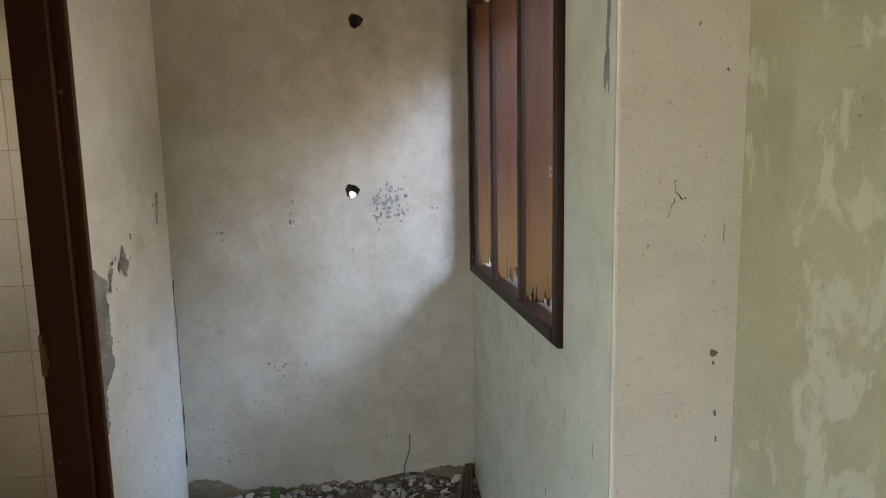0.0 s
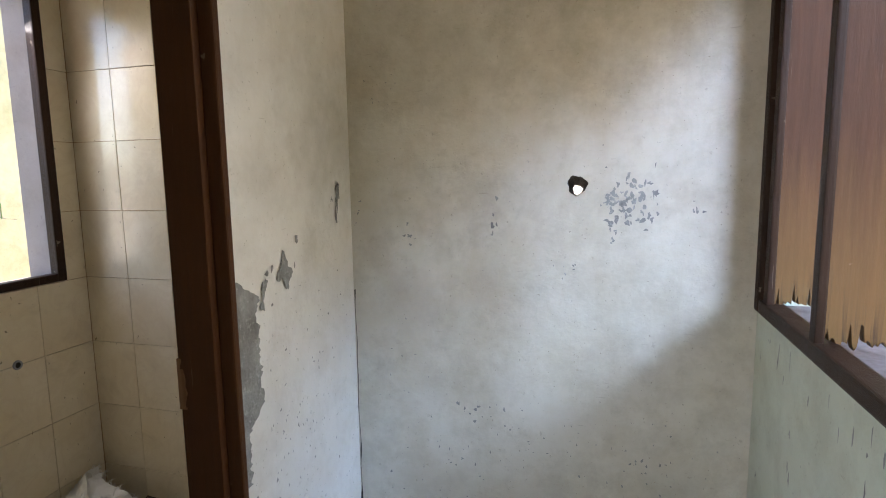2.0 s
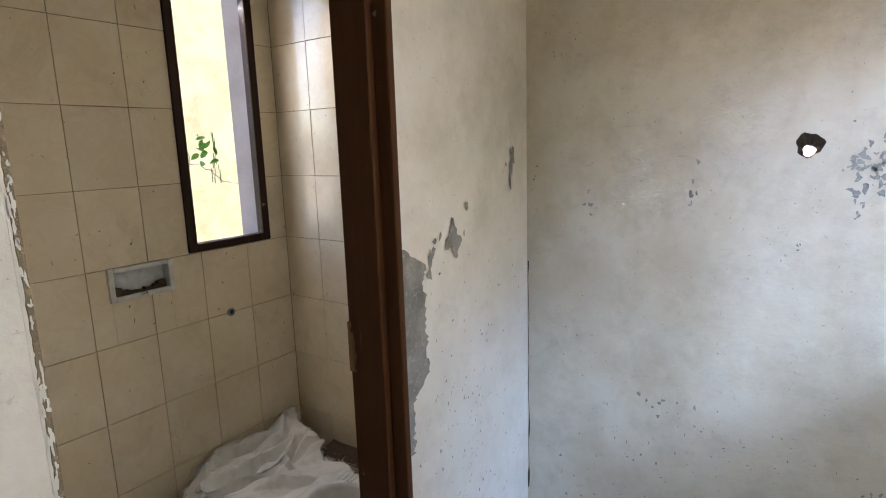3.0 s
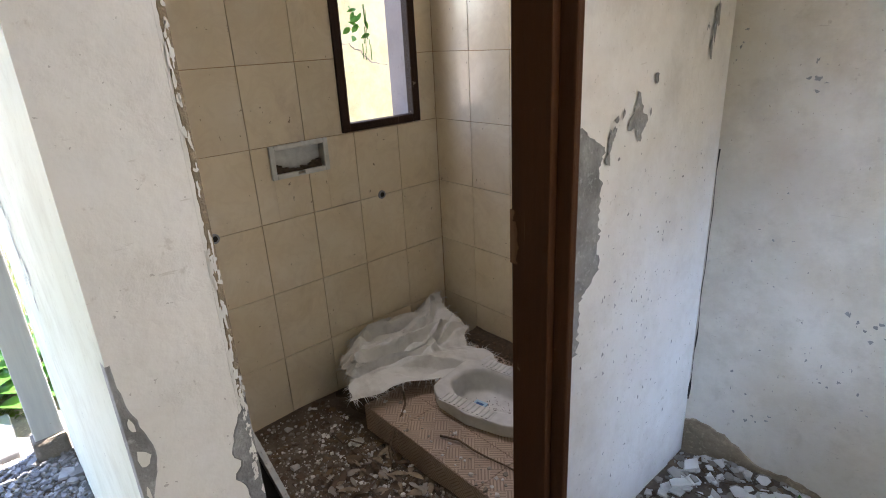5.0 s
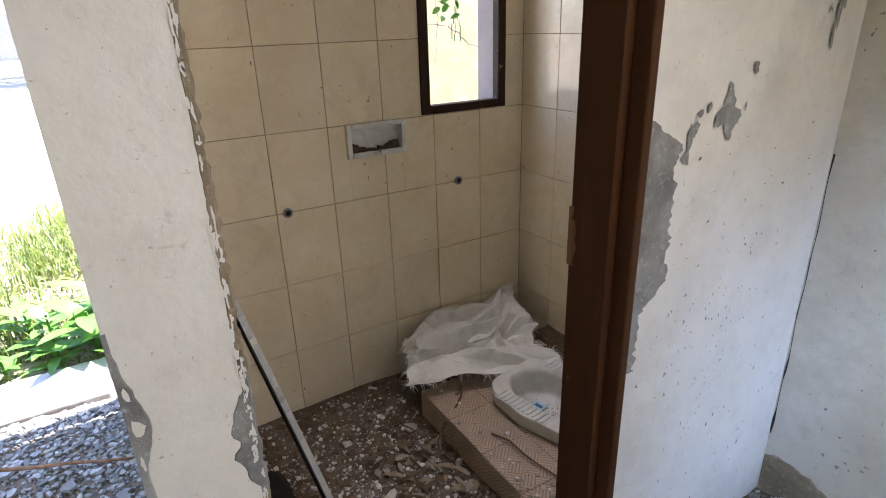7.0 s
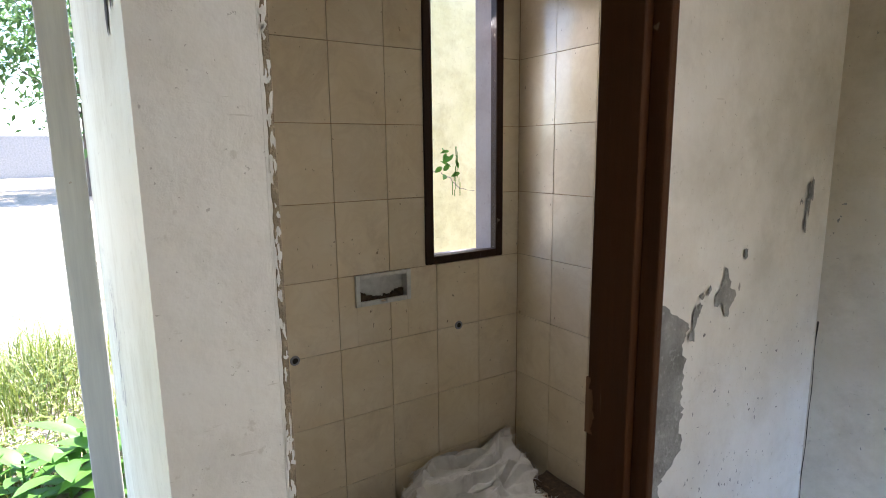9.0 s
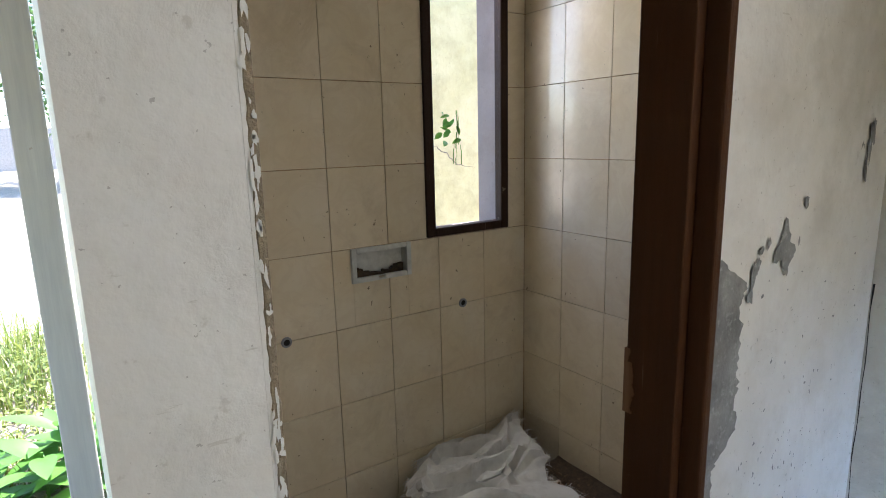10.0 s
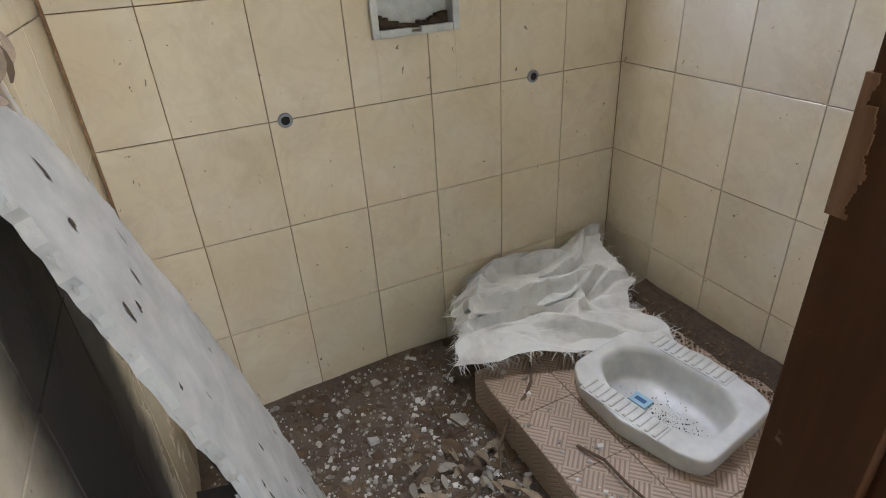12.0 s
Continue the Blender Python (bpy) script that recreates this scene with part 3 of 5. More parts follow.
east_window = tagged(thing("window_2", "brown louvred window with three vertical boards rotten at the bottom", "window"), kind="structure")
F = 0.05
for nm, b in (("frame_side", (EY0, EY0 + F, EZ0, EZ1)), ("frame_side", (EY1 - F - 0.02, EY1 - 0.02, EZ0, EZ1)), ("frame_sill", (EY0 + F, EY1 - F - 0.02, EZ0, EZ0 + 0.045)), ("frame_head", (EY0 + F, EY1 - F - 0.02, EZ1 - 0.05, EZ1))):
    part(nm, boxed(XE - 0.018, XE + 0.045, b[0], b[1], b[2], b[3], 0.008), M["frame"], east_window)
part("sill_board", boxed(XE + 0.046, XE + 0.19, EY0, EY1 - 0.02, EZ0 - 0.03, EZ0 + 0.018, 0.004), M["sill"], east_window, "dusty pinkish masonry sill")
for yb in (2.075, 2.51, 2.925):
    part("mullion", boxed(XE - 0.012, XE + 0.010, yb - 0.022, yb + 0.022, EZ0 + 0.03, EZ1 - 0.04, 0.006), M["frame"], east_window)


def rotten_board(x0, x1, y0, y1, z0, z1, seed):
    rnd = random.Random(seed)
    bm = bmesh.new()
    n = 26
    cols = []
    for k in range(n + 1):
        x = x0 + (x1 - x0) * k / n
        dip = 0.035 * noise.noise((k * 0.45, seed, 0)) + 0.02 * rnd.random() + (0.05 if rnd.random() < 0.14 else 0)
        cols.append([bm.verts.new((x, y, z)) for y in (y0, y1) for z in (z0 + dip, z1)])
    for a, b in zip(cols, cols[1:]):
        bm.faces.new([a[0], b[0], b[1], a[1]])
        bm.faces.new([a[2], a[3], b[3], b[2]])
        bm.faces.new([a[0], a[2], b[2], b[0]])
        bm.faces.new([a[1], b[1], b[3], a[3]])
    bm.faces.new(cols[0])
    bm.faces.new(cols[-1])
    return bm


for k, (yb, xb) in enumerate(((2.075, 0.636), (2.51, 0.672), (2.925, 0.672))):
    part("louvre_board", rotten_board(XE + 0.0105, xb, yb - 0.014, yb + 0.014, EZ0 + 0.035, EZ1 - 0.04, k + 1), M["board"], east_window)
part("louvre_edge", rotten_board(0.6365, 0.658, 2.057, 2.091, EZ0 + 0.06, EZ1 - 0.04, 9), M["greywood"], east_window, "weathered grey outer board edge")

# ---- outdoors ----
tagged(part("yard_wall", boxed(-4.20, -4.05, 2.4, 9.0, -0.1, 3.0), M["yellow"], None, "sunlit yellow yard wall with fine cracks"), category="wall", kind="structure")
tagged(part("alley_wall", boxed(0.90, 3.9, 4.3, 4.45, -0.1, 4.3), M["sand"], None, "sand coloured wall of the next building"), category="wall", kind="structure")
tagged(part("terrace_slab", boxed(-3.38, -3.0, -1.6, 1.10, -0.1, 0.045, 0.01), M["slab"], None, "pale terrace slab at the yard opening"), category="slab", kind="structure")
post = thing("door_post", "grey painted wooden post at the yard opening", "post")
part("shaft", boxed(-2.96, -2.885, 1.165, 1.275, 0.10, ZC - 0.002, 0.006), M["post"], post)
part("footing", boxed(-2.985, -2.87, 1.15, 1.283, 0.0, 0.12, 0.02), M["mortar"], post, "broken mortar footing")


tagged(part("neighbour_wall", boxed(3.7, 3.9, -7.0, 4.29, -0.1, 4.3), M["sand"], None, "tall sand coloured wall of a neighbouring house"), category="wall", kind="structure")

# distant boundary wall and trees beyond the yard
tagged(part("far_wall", boxed(-60.3, -60.0, -70, 70, -0.3, 3.5), M["slab"], None, "weathered grey boundary wall far across the yard"), category="wall", kind="structure")


def quads_object(name, verts, faces, material, parent=None, label="", smooth=False):
    me = bpy.data.meshes.new(name)
    me.from_pydata(verts, [], faces)
    me.materials.append(material)
    if smooth:
        me.shade_smooth()
    ob = new(name, me)
    ob.parent = parent
    return tagged(ob, label)


def leaf_quads(verts, faces, base, direction, up, length, width, droop=0.3, n=5):
    """A pointed leaf, folded along its midrib."""
    d, up = Vector(direction).normalized(), Vector(up)
    side = d.cross(up)
    side = side.normalized() if side.length > 1e-4 else Vector((1, 0, 0))
    nrm = side.cross(d)
    start = len(verts)
    for k in range(n + 1):
        s = k / n
        w = width * 0.5 * (math.sin(math.pi * min(1, s * 0.93 + 0.07)) ** 0.8)
        c = Vector(base) + d * (length * s) - nrm * (droop * length * s * s)
        verts += [tuple(c - side * w + nrm * w * 0.3), tuple(c), tuple(c + side * w + nrm * w * 0.3)]
    for k in range(n):
        a = start + 3 * k
        faces += [(a, a + 1, a + 4, a + 3), (a + 1, a + 2, a + 5, a + 4)]


def tree(x, y, height, spread, seed):
    rnd = random.Random(seed)
    t = thing("tree", "broad leafy tree beyond the yard in strong sun", "tree", "yard trees", at=pose(x, y, -0.05))
    bm = bmesh.new()
    limbs = []

    def limb(a, b, r0, r1):
        a, b = Vector(a), Vector(b)
        q = (b - a).to_track_quat("Z", "Y").to_matrix().to_4x4()
        ring = lambda c, r: [bm.verts.new(c + q @ Vector((r * math.cos(k * 1.0472), r * math.sin(k * 1.0472), 0))) for k in range(6)]
        p, m = ring(a, r0), ring(b, r1)
        for k in range(6):
            bm.faces.new([p[k], p[(k + 1) % 6], m[(k + 1) % 6], m[k]])
        limbs.append(b)

    limb((0, 0, -0.1), (0.1, 0, height * 0.4), 0.26, 0.17)
    for k in range(9):
        a = k * 2.4
        limb((0.1, 0, height * (0.3 + 0.02 * k)), (spread * 0.6 * math.cos(a), spread * 0.6 * math.sin(a), height * (0.45 + 0.06 * k)), 0.07, 0.02)
    part("trunk", bm, M["trunk"], t, smooth=True)
    vs, fs = [], []
    for _ in range(4200):
        c = Vector(rnd.choice(limbs)) + Vector((rnd.gauss(0, 1), rnd.gauss(0, 1), rnd.gauss(0, 0.8))) * spread * 0.24
        d = Vector((rnd.uniform(-1, 1), rnd.uniform(-1, 1), rnd.uniform(-0.7, 0.5)))
        leaf_quads(vs, fs, c, d, (rnd.uniform(-0.4, 0.4), 0.2, 1), rnd.uniform(0.28, 0.55), rnd.uniform(0.14, 0.26), 0.2, 2)
    quads_object("crown", vs, fs, M["crown"], t)
    return t


tree(-31.0, 2.1, 10.5, 4.6, 1)
tree(-38.0, 6.2, 12.0, 5.6, 2)
tree(-35.0, -5.6, 11.5, 5.0, 3)
tree(-41.0, -13.0, 13.0, 6.0, 4)


# yard grass: uncountable blades, thick near the house and thinning out over bleached open ground
def grass_blade(vs, fs, x, y, h, w, a, lean):
    """A blade that bends over, in three lengths."""
    d = Vector((math.cos(a), math.sin(a), 0))
    side = Vector((-d.y, d.x, 0)) * w
    k = len(vs)
    for s, f in ((0.0, 0.8), (0.4, 1.0), (0.75, 0.7)):
        c = Vector((x, y, -0.07)) + d * (h * lean * s * s) + Vector((0, 0, h * (s - 0.35 * lean * s * s)))
        vs += [tuple(c - side * f), tuple(c + side * f)]
    vs.append(tuple(Vector((x, y, -0.07)) + d * h * lean + Vector((0, 0, h * (1 - 0.35 * lean)))))
    fs += [(k, k + 1, k + 3, k + 2), (k + 2, k + 3, k + 5, k + 4), (k + 4, k + 5, k + 6)]


rnd = random.Random(5)
vs, fs = [], []
for _ in range(15000):
    r = rnd.random() ** 1.3
    x, y = -3.72 - 2.8 * r, rnd.uniform(-2.6, 2.2 + 1.0 * r)
    tuft = noise.noise((x * 1.8, y * 1.8, 4))
    if tuft < rnd.uniform(-0.5, 0.35) * (0.6 + r):
        continue
    grass_blade(vs, fs, x, y, rnd.uniform(0.10, 0.40) * (1.0 + 0.8 * tuft) * (0.6 + 0.5 * min(1, 3 * r)), rnd.uniform(0.0025, 0.006), rnd.uniform(0, 6.28), rnd.uniform(0.1, 0.9))
for _ in range(16000):
    r = rnd.random() ** 1.2
    x, y = -3.45 - 2.6 * r, rnd.uniform(-2.4, 1.9 + 1.0 * r)
    if noise.noise((x * 2.2, y * 2.2, 9)) < rnd.uniform(-0.6, 0.3):
        continue
    a = rnd.uniform(0, 6.28)
    top = 0.04 + 0.42 * min(1, 1.6 * r) * (0.5 + 0.8 * max(0, noise.noise((x * 1.5, y * 1.5, 2)) + 0.3))
    leaf_quads(vs, fs, (x, y, -0.05 + top * rnd.uniform(0.15, 1.0)), (math.cos(a), math.sin(a), rnd.uniform(-0.2, 0.8)), (0, 0, 1), rnd.uniform(0.025, 0.07), rnd.uniform(0.012, 0.030), 0.3, 2)
tagged(quads_object("grass", vs, fs, M["grass"], None, "tall sunlit weeds and grass in the yard"), category="grass", kind="stuff")
vs, fs = [], []
for _ in range(3000):
    r = rnd.random() ** 1.4
    x, y = -5.6 - 6 * r, rnd.uniform(-4 - 3 * r, 2.6 + 3 * r)
    grass_blade(vs, fs, x, y, rnd.uniform(0.10, 0.40), rnd.uniform(0.004, 0.008) * (1 + 2 * r), rnd.uniform(0, 6.28), rnd.uniform(0.2, 1.0))
tagged(quads_object("dry_grass", vs, fs, M["straw"], None, "bleached dry grass out in the open yard"), category="grass", kind="stuff")


def broadleaf(x, y, z, seed, leaves=9, size=0.26, name="broadleaf_plant", label="green broad-leaved weed growing in the yard", group="yard weeds"):
    rnd = random.Random(seed)
    t = thing(name, label, "plant", group, at=pose(x, y, z))
    bm = bmesh.new()
    box(bm, -0.006, 0.006, -0.006, 0.006, -0.03, size * 0.9)
    part("stem", bm, M["leaf"], t)
    for k in range(leaves):
        a = k * 2.4 + rnd.uniform(-0.4, 0.4)
        vs, fs = [], []
        zz = size * (0.15 + 0.75 * k / leaves)
        leaf_quads(vs, fs, (0, 0, zz), (math.cos(a), math.sin(a), rnd.uniform(0.25, 0.9)), (0, 0, 1), size * rnd.uniform(0.75, 1.15), size * rnd.uniform(0.26, 0.36), 0.28, 6)
        quads_object("leaf", vs, fs, M["leaf"], t, smooth=True)
    return t


for k, (x, y, sz) in enumerate(((-3.55, 1.05, 0.34), (-3.72, 0.85, 0.30), (-3.62, 1.25, 0.33), (-3.85, 1.12, 0.36), (-3.95, 0.72, 0.26), (-3.58, 0.62, 0.16), (-3.7, 0.45, 0.18), (-3.52, 0.88, 0.17))):
    broadleaf(x, y, -0.05, 20 + k, 9, sz)
# low weeds along the foot of the alley wall, seen through the louvres
for k, (x, y, sz) in enumerate(((1.72, 3.75, 0.52), (2.0, 3.9, 0.55), (1.5, 3.85, 0.45), (2.3, 3.7, 0.5))):
    broadleaf(x, y, 0.62, 40 + k, 8, sz, label="large-leaved green plant beside the alley wall", group="alley plants")
tagged(part("planter_bed", boxed(1.0, 4.0, 3.3, 4.298, -0.1, 0.64, 0.02), M["mortar"], None, "raised mortar planting bed in the alley"), category="planter", kind="structure")

# vine sprig at the bathroom window
sprig = thing("vine_sprig", "small green vine sprig at the bathroom window edge", "plant", at=pose(-2.605, 2.885, 1.80))
rnd = random.Random(9)
for k in range(11):
    vs, fs = [], []
    leaf_quads(vs, fs, (rnd.uniform(-0.03, 0.0), rnd.uniform(-0.075, 0.03), -0.13 * k / 10 + rnd.uniform(0, 0.05)), (rnd.uniform(-0.4, 0.4), rnd.uniform(-1, 0.3), rnd.uniform(-0.7, 0.5)), (1, 0, 0.6), rnd.uniform(0.035, 0.06), rnd.uniform(0.018, 0.028), 0.2, 4)
    quads_object("leaf", vs, fs, M["leaf"], sprig, smooth=True)
for k in range(3):
    bm = bmesh.new()
    y0, z0 = 0.006 * k, 0.03
    for j in range(8):
        y1, z1 = y0 + rnd.uniform(-0.012, 0.014), z0 - rnd.uniform(0.02, 0.045)
        box(bm, -0.0112, -0.0100, min(y0, y1) - 0.0006, max(y0, y1) * 0.3 + min(y0, y1) * 0.7 + 0.0006, z1, z0)
        y0, z0 = y1, z1
    part("tendril", bm, M["leaf"], sprig)

# ---- rubble ----
def chips(name, label, count, sampler, size, flat, material, seed, category):
    """Loose angular fragments, joined, lying on the floor."""
    rnd = random.Random(seed)
    vs, fs = [], []
    for _ in range(count):
        x, y, zz = sampler(rnd)
        r = size[0] + (size[1] - size[0]) * rnd.random() ** 2.6
        n = rnd.choice((4, 5, 5, 6))
        h = max(0.003, r * flat * rnd.uniform(0.5, 1.2))
        a0 = rnd.uniform(0, 6.28)
        tilt = Euler((rnd.gauss(0, 0.22), rnd.gauss(0, 0.22), 0)).to_matrix()
        k = len(vs)
        ring = [(r * rnd.uniform(0.55, 1.15) * math.cos(a0 + 6.283 * j / n), r * rnd.uniform(0.55, 1.15) * math.sin(a0 + 6.283 * j / n)) for j in range(n)]
        for zz2, sc in ((0, 1.0), (h, 0.82)):
            for px, py in ring:
                q = tilt @ Vector((px * sc, py * sc, zz2))
                vs.append((x + q.x, y + q.y, zz + q.z + 0.001))
        for j in range(n):
            j2 = (j + 1) % n
            fs.append((k + j, k + j2, k + n + j2, k + n + j))
        fs.append(tuple(k + n + j for j in range(n)))
    return tagged(quads_object(name, vs, fs, material, None, label), category=category, kind="stuff")


def in_bath(rnd):
    while True:
        x, y = rnd.uniform(XW + 0.03, XPI), rnd.uniform(YS + 0.03, PY - 0.01)
        if rnd.random() < 0.25 + 0.75 * (x - XW) / 1.3:
            return x, y, floor_z(x, y)


def in_room(rnd):
    while True:
        x, y = rnd.uniform(XP + 0.01, XE - 0.01), 3.04 - 1.9 * rnd.random() ** 1.3
        if rnd.random() < 0.45 + 0.55 * max(0, 1 - (3.04 - y) / 0.9):
            return x, y, floor_z(x, y)


def in_pass(rnd):
    x, y = -2.98 + 2.5 * rnd.random() ** 1.7, YSO - 0.01 - 1.9 * rnd.random() ** 1.5
    return x, y, floor_z(x, y)


def in_door(rnd):
    x, y = rnd.uniform(-1.25, -0.6), rnd.uniform(YS + 0.02, 2.2)
    return x, y, floor_z(x, y)


PZ, PY = 0.150, 2.30
chips("bathroom_rubble", "white and grey plaster crumbs on dark dirt", 5200, in_bath, (0.0012, 0.0125), 0.55, M["chip"], 1, "rubble")
chips("bathroom_crumbs", "white plaster crumbs scattered over the dirt", 380, in_bath, (0.003, 0.017), 0.5, M["shard"], 21, "rubble")
chips("bathroom_litter", "dry brown leaf scraps among rubble", 1400, in_bath, (0.005, 0.032), 0.15, M["litter"], 2, "litter")
chips("doorway_rubble", "plaster crumbs heaped in the doorway", 1500, in_door, (0.003, 0.020), 0.5, M["chip"], 3, "rubble")
chips("room_rubble", "broken white plaster and tile fragments on the floor", 2600, in_room, (0.003, 0.030), 0.22, M["chip"], 4, "rubble")
chips("room_litter", "dry leaf and twig scraps on the floor", 700, in_room, (0.006, 0.035), 0.15, M["litter"], 5, "litter")
chips("passage_gravel", "grey gravel and plaster crumbs in the passage", 16000, in_pass, (0.005, 0.021), 0.75, M["gravel"], 6, "gravel")
chips("passage_crumbs", "white plaster crumbs on the passage gravel", 350, in_pass, (0.003, 0.022), 0.5, M["chip"], 7, "rubble")


def fragment(x, y, z, r, seed, material, name, label, group, tilt=0.25, thick=(0.006, 0.016)):
    """One larger broken slab of plaster or tile, with sharp uneven corners."""
    rnd = random.Random(seed)
    bm = bmesh.new()
    n = rnd.choice((4, 4, 5, 6))
    turn = [6.283 * (j + rnd.uniform(-0.28, 0.28)) / n for j in range(n)]
    ring = [Vector((r * rnd.uniform(0.6, 1.3) * math.cos(t), r * rnd.uniform(0.45, 1.0) * math.sin(t), 0)) for t in turn]
    h = rnd.uniform(*thick)
    lo = [bm.verts.new(p) for p in ring]
    hi = [bm.verts.new(p * 0.96 + Vector((0, 0, h))) for p in ring]
    for j in range(n):
        bm.faces.new([lo[j], lo[(j + 1) % n], hi[(j + 1) % n], hi[j]])
    bm.faces.new(lo)
    bm.faces.new(hi)
    ob = new(name, mesh_from(bm, name, material))
    ob.matrix_basis = pose(x, y, z, math.degrees(rnd.gauss(0, tilt)) * 0.5, math.degrees(rnd.gauss(0, tilt)) * 0.5, rnd.uniform(0, 360))
    return tagged(ob, label, "rubble piece", group)


rnd = random.Random(77)
for k in range(270):
    x, y, z = in_room(rnd)
    if k % 5 < 3:                                 # most lie in the corner by the partition
        x, y = rnd.uniform(XP + 0.04, -0.25), 3.0 - 0.95 * rnd.random() ** 1.2
    fragment(x, 3.02 - (3.04 - y) * 0.8 - 0.02, floor_z(x, y) + 0.012 + 0.01 * rnd.random(), 0.010 + 0.034 * rnd.random() ** 1.6, 1000 + k, M["shard"] if k % 4 else M["chip"], "plaster_fragment", "broken white plaster fragment lying on the rubble floor", "plaster fragments", 0.35, (0.003, 0.007))
for k in range(26):
    x, y, z = in_door(rnd) if k % 2 else in_bath(rnd)
    fragment(x, y, z + 0.008, rnd.uniform(0.018, 0.045), 300 + k, M["chip"] if k % 3 else M["litter"], "plaster_fragment", "broken plaster fragment on the dirty bathroom floor", "plaster fragments")
for k in range(24):
    x, y, z = in_pass(rnd)
    fragment(x, y, z + 0.012, rnd.uniform(0.02, 0.05), 400 + k, M["gravel"], "stone", "grey stone lying on the passage gravel", "passage stones")

# sticks and twigs
def stick(name, label, group, a, b, r, material, bend=0.02, seed=0):
    rnd = random.Random(seed)
    bm = bmesh.new()
    a, b = Vector(a), Vector(b)
    q = (b - a).to_track_quat("Z", "Y").to_matrix()
    rings = []
    for k in range(6):
        s = k / 5
        c = a.lerp(b, s) + Vector((rnd.uniform(-1, 1), rnd.uniform(-1, 1), rnd.uniform(-0.3, 1) * math.sin(math.pi * s))) * bend
        rr = r * (1 - 0.4 * s)
        rings.append([bm.verts.new(c + q @ Vector((rr * math.cos(j * 1.2566), rr * math.sin(j * 1.2566), 0))) for j in range(5)])
    for p, m in zip(rings, rings[1:]):
        for j in range(5):
            bm.faces.new([p[j], p[(j + 1) % 5], m[(j + 1) % 5], m[j]])
    bm.faces.new(rings[0])
    bm.faces.new(rings[-1])
    ob = new(name, mesh_from(bm, name, material, True))
    return tagged(ob, label, "twig", group)


stick("wooden_stick", "thin reddish wooden stick lying on the gravel", "", (-2.62, 0.62, 0.085), (-2.36, 1.17, 0.09), 0.009, M["rawwood"], 0.004, 1)
rnd = random.Random(31)
for k in range(26):
    x, y = rnd.uniform(-0.85, 0.50), rnd.uniform(2.55, 3.0)
    a = rnd.uniform(0, 6.28)
    L = rnd.uniform(0.06, 0.22)
    stick("twig", "dry brown twig among the plaster rubble", "floor twigs", (x, y, floor_z(x, y) + 0.02), (min(0.5, max(-0.9, x + L * math.cos(a))), min(3.02, y + L * 0.6 * math.sin(a)), floor_z(x, y) + rnd.uniform(0.02, 0.06)), 0.0035, M["litter"], 0.01, k)
stick("dry_stalk", "long dry grass stalk rising from the rubble", "", (0.10, 2.85, 0.10), (0.18, 2.98, 0.46), 0.004, M["litter"], 0.012, 61)
for k in range(3):
    stick("plank_splinter", "brown rotten plank splinter leaning in the wall corner", "corner splinters", (0.36 + 0.05 * k, 2.72 + 0.06 * k, 0.10), (0.47 + 0.012 * k, 3.0, 0.26), 0.016, M["litter"], 0.004, 70 + k)
for k in range(7):
    x, y = -1.95 + 0.14 * k, 2.10 + 0.12 * math.sin(k * 1.7)
    stick("dry_twig", "dry curled brown plant stem on the bathroom floor", "dry twigs", (x - 0.12, y + 0.05, floor_z(x, y) + 0.02), (x + 0.14, y + 0.07 * math.cos(k), floor_z(x, y) + 0.05), 0.0045, M["litter"], 0.03, 80 + k)
stick("dry_twig", "dry curled brown stem lying over the platform edge", "dry twigs", (-1.95, 2.48, 0.17), (-1.72, 2.18, 0.09), 0.006, M["litter"], 0.02, 90)
stick("dry_twig", "dry curled brown stem on the platform tiles", "dry twigs", (-1.62, 2.40, 0.158), (-1.25, 2.45, 0.16), 0.005, M["litter"], 0.012, 91)

# small weed by the north wall
broadleaf(-0.46, 2.78, 0.115, 60, 15, 0.125, label="small green seedling growing in the floor rubble", group="", name="seedling")

# ---- platform ----
CX, CY = -1.635, 2.705                              # middle of the toilet pan
platform = tagged(thing("toilet_platform", "low platform clad in dirty basket-weave tiles", "platform"), kind="structure")
TX0, TX1, TY0, TY1 = CX - 0.205, CX + 0.175, CY - 0.125, CY + 0.150       # opening under the toilet pan
part("core", cellwall((0, 0, PZ - 0.008), (1, 0, 0), (0, 1, 0), (0, 0, -0.2), [-2.035, TX0, TX1, XPI - 0.003], [PY + 0.008, TY0, TY1, YT - 0.002], lambda i, j: (i, j) != (1, 1)), M["grout"], platform)

# ---- toilet pan ----
toilet = thing("squat_toilet", "white ceramic squat toilet pan with ribbed footrests, dusty", "toilet", at=pose(CX - 0.012, CY + 0.010, PZ, 0, 0, 10))


def ring_pts(a, b, p, taper, n=48):
    out = []
    for k in range(n):
        t = 2 * math.pi * k / n
        c, s = math.cos(t), math.sin(t)
        x = a * math.copysign(abs(c) ** (2 / p), c)
        y = b * math.copysign(abs(s) ** (2 / p), s)
        y *= 1 - taper * max(0, x / a - 0.35) ** 1.2 - 0.75 * max(0, -x / a - 0.52)
        out.append((x, y))
    return out


def loft(layers, cap=True):
    bm = bmesh.new()
    prev = None
    for pts, z, dx in layers:
        r = [bm.verts.new((x + dx, y, z)) for x, y in pts]
        if prev:
            for k in range(len(r)):
                bm.faces.new([prev[k], prev[(k + 1) % len(r)], r[(k + 1) % len(r)], r[k]])
        prev = r
    if cap:
        bm.faces.new(prev)
    return bm


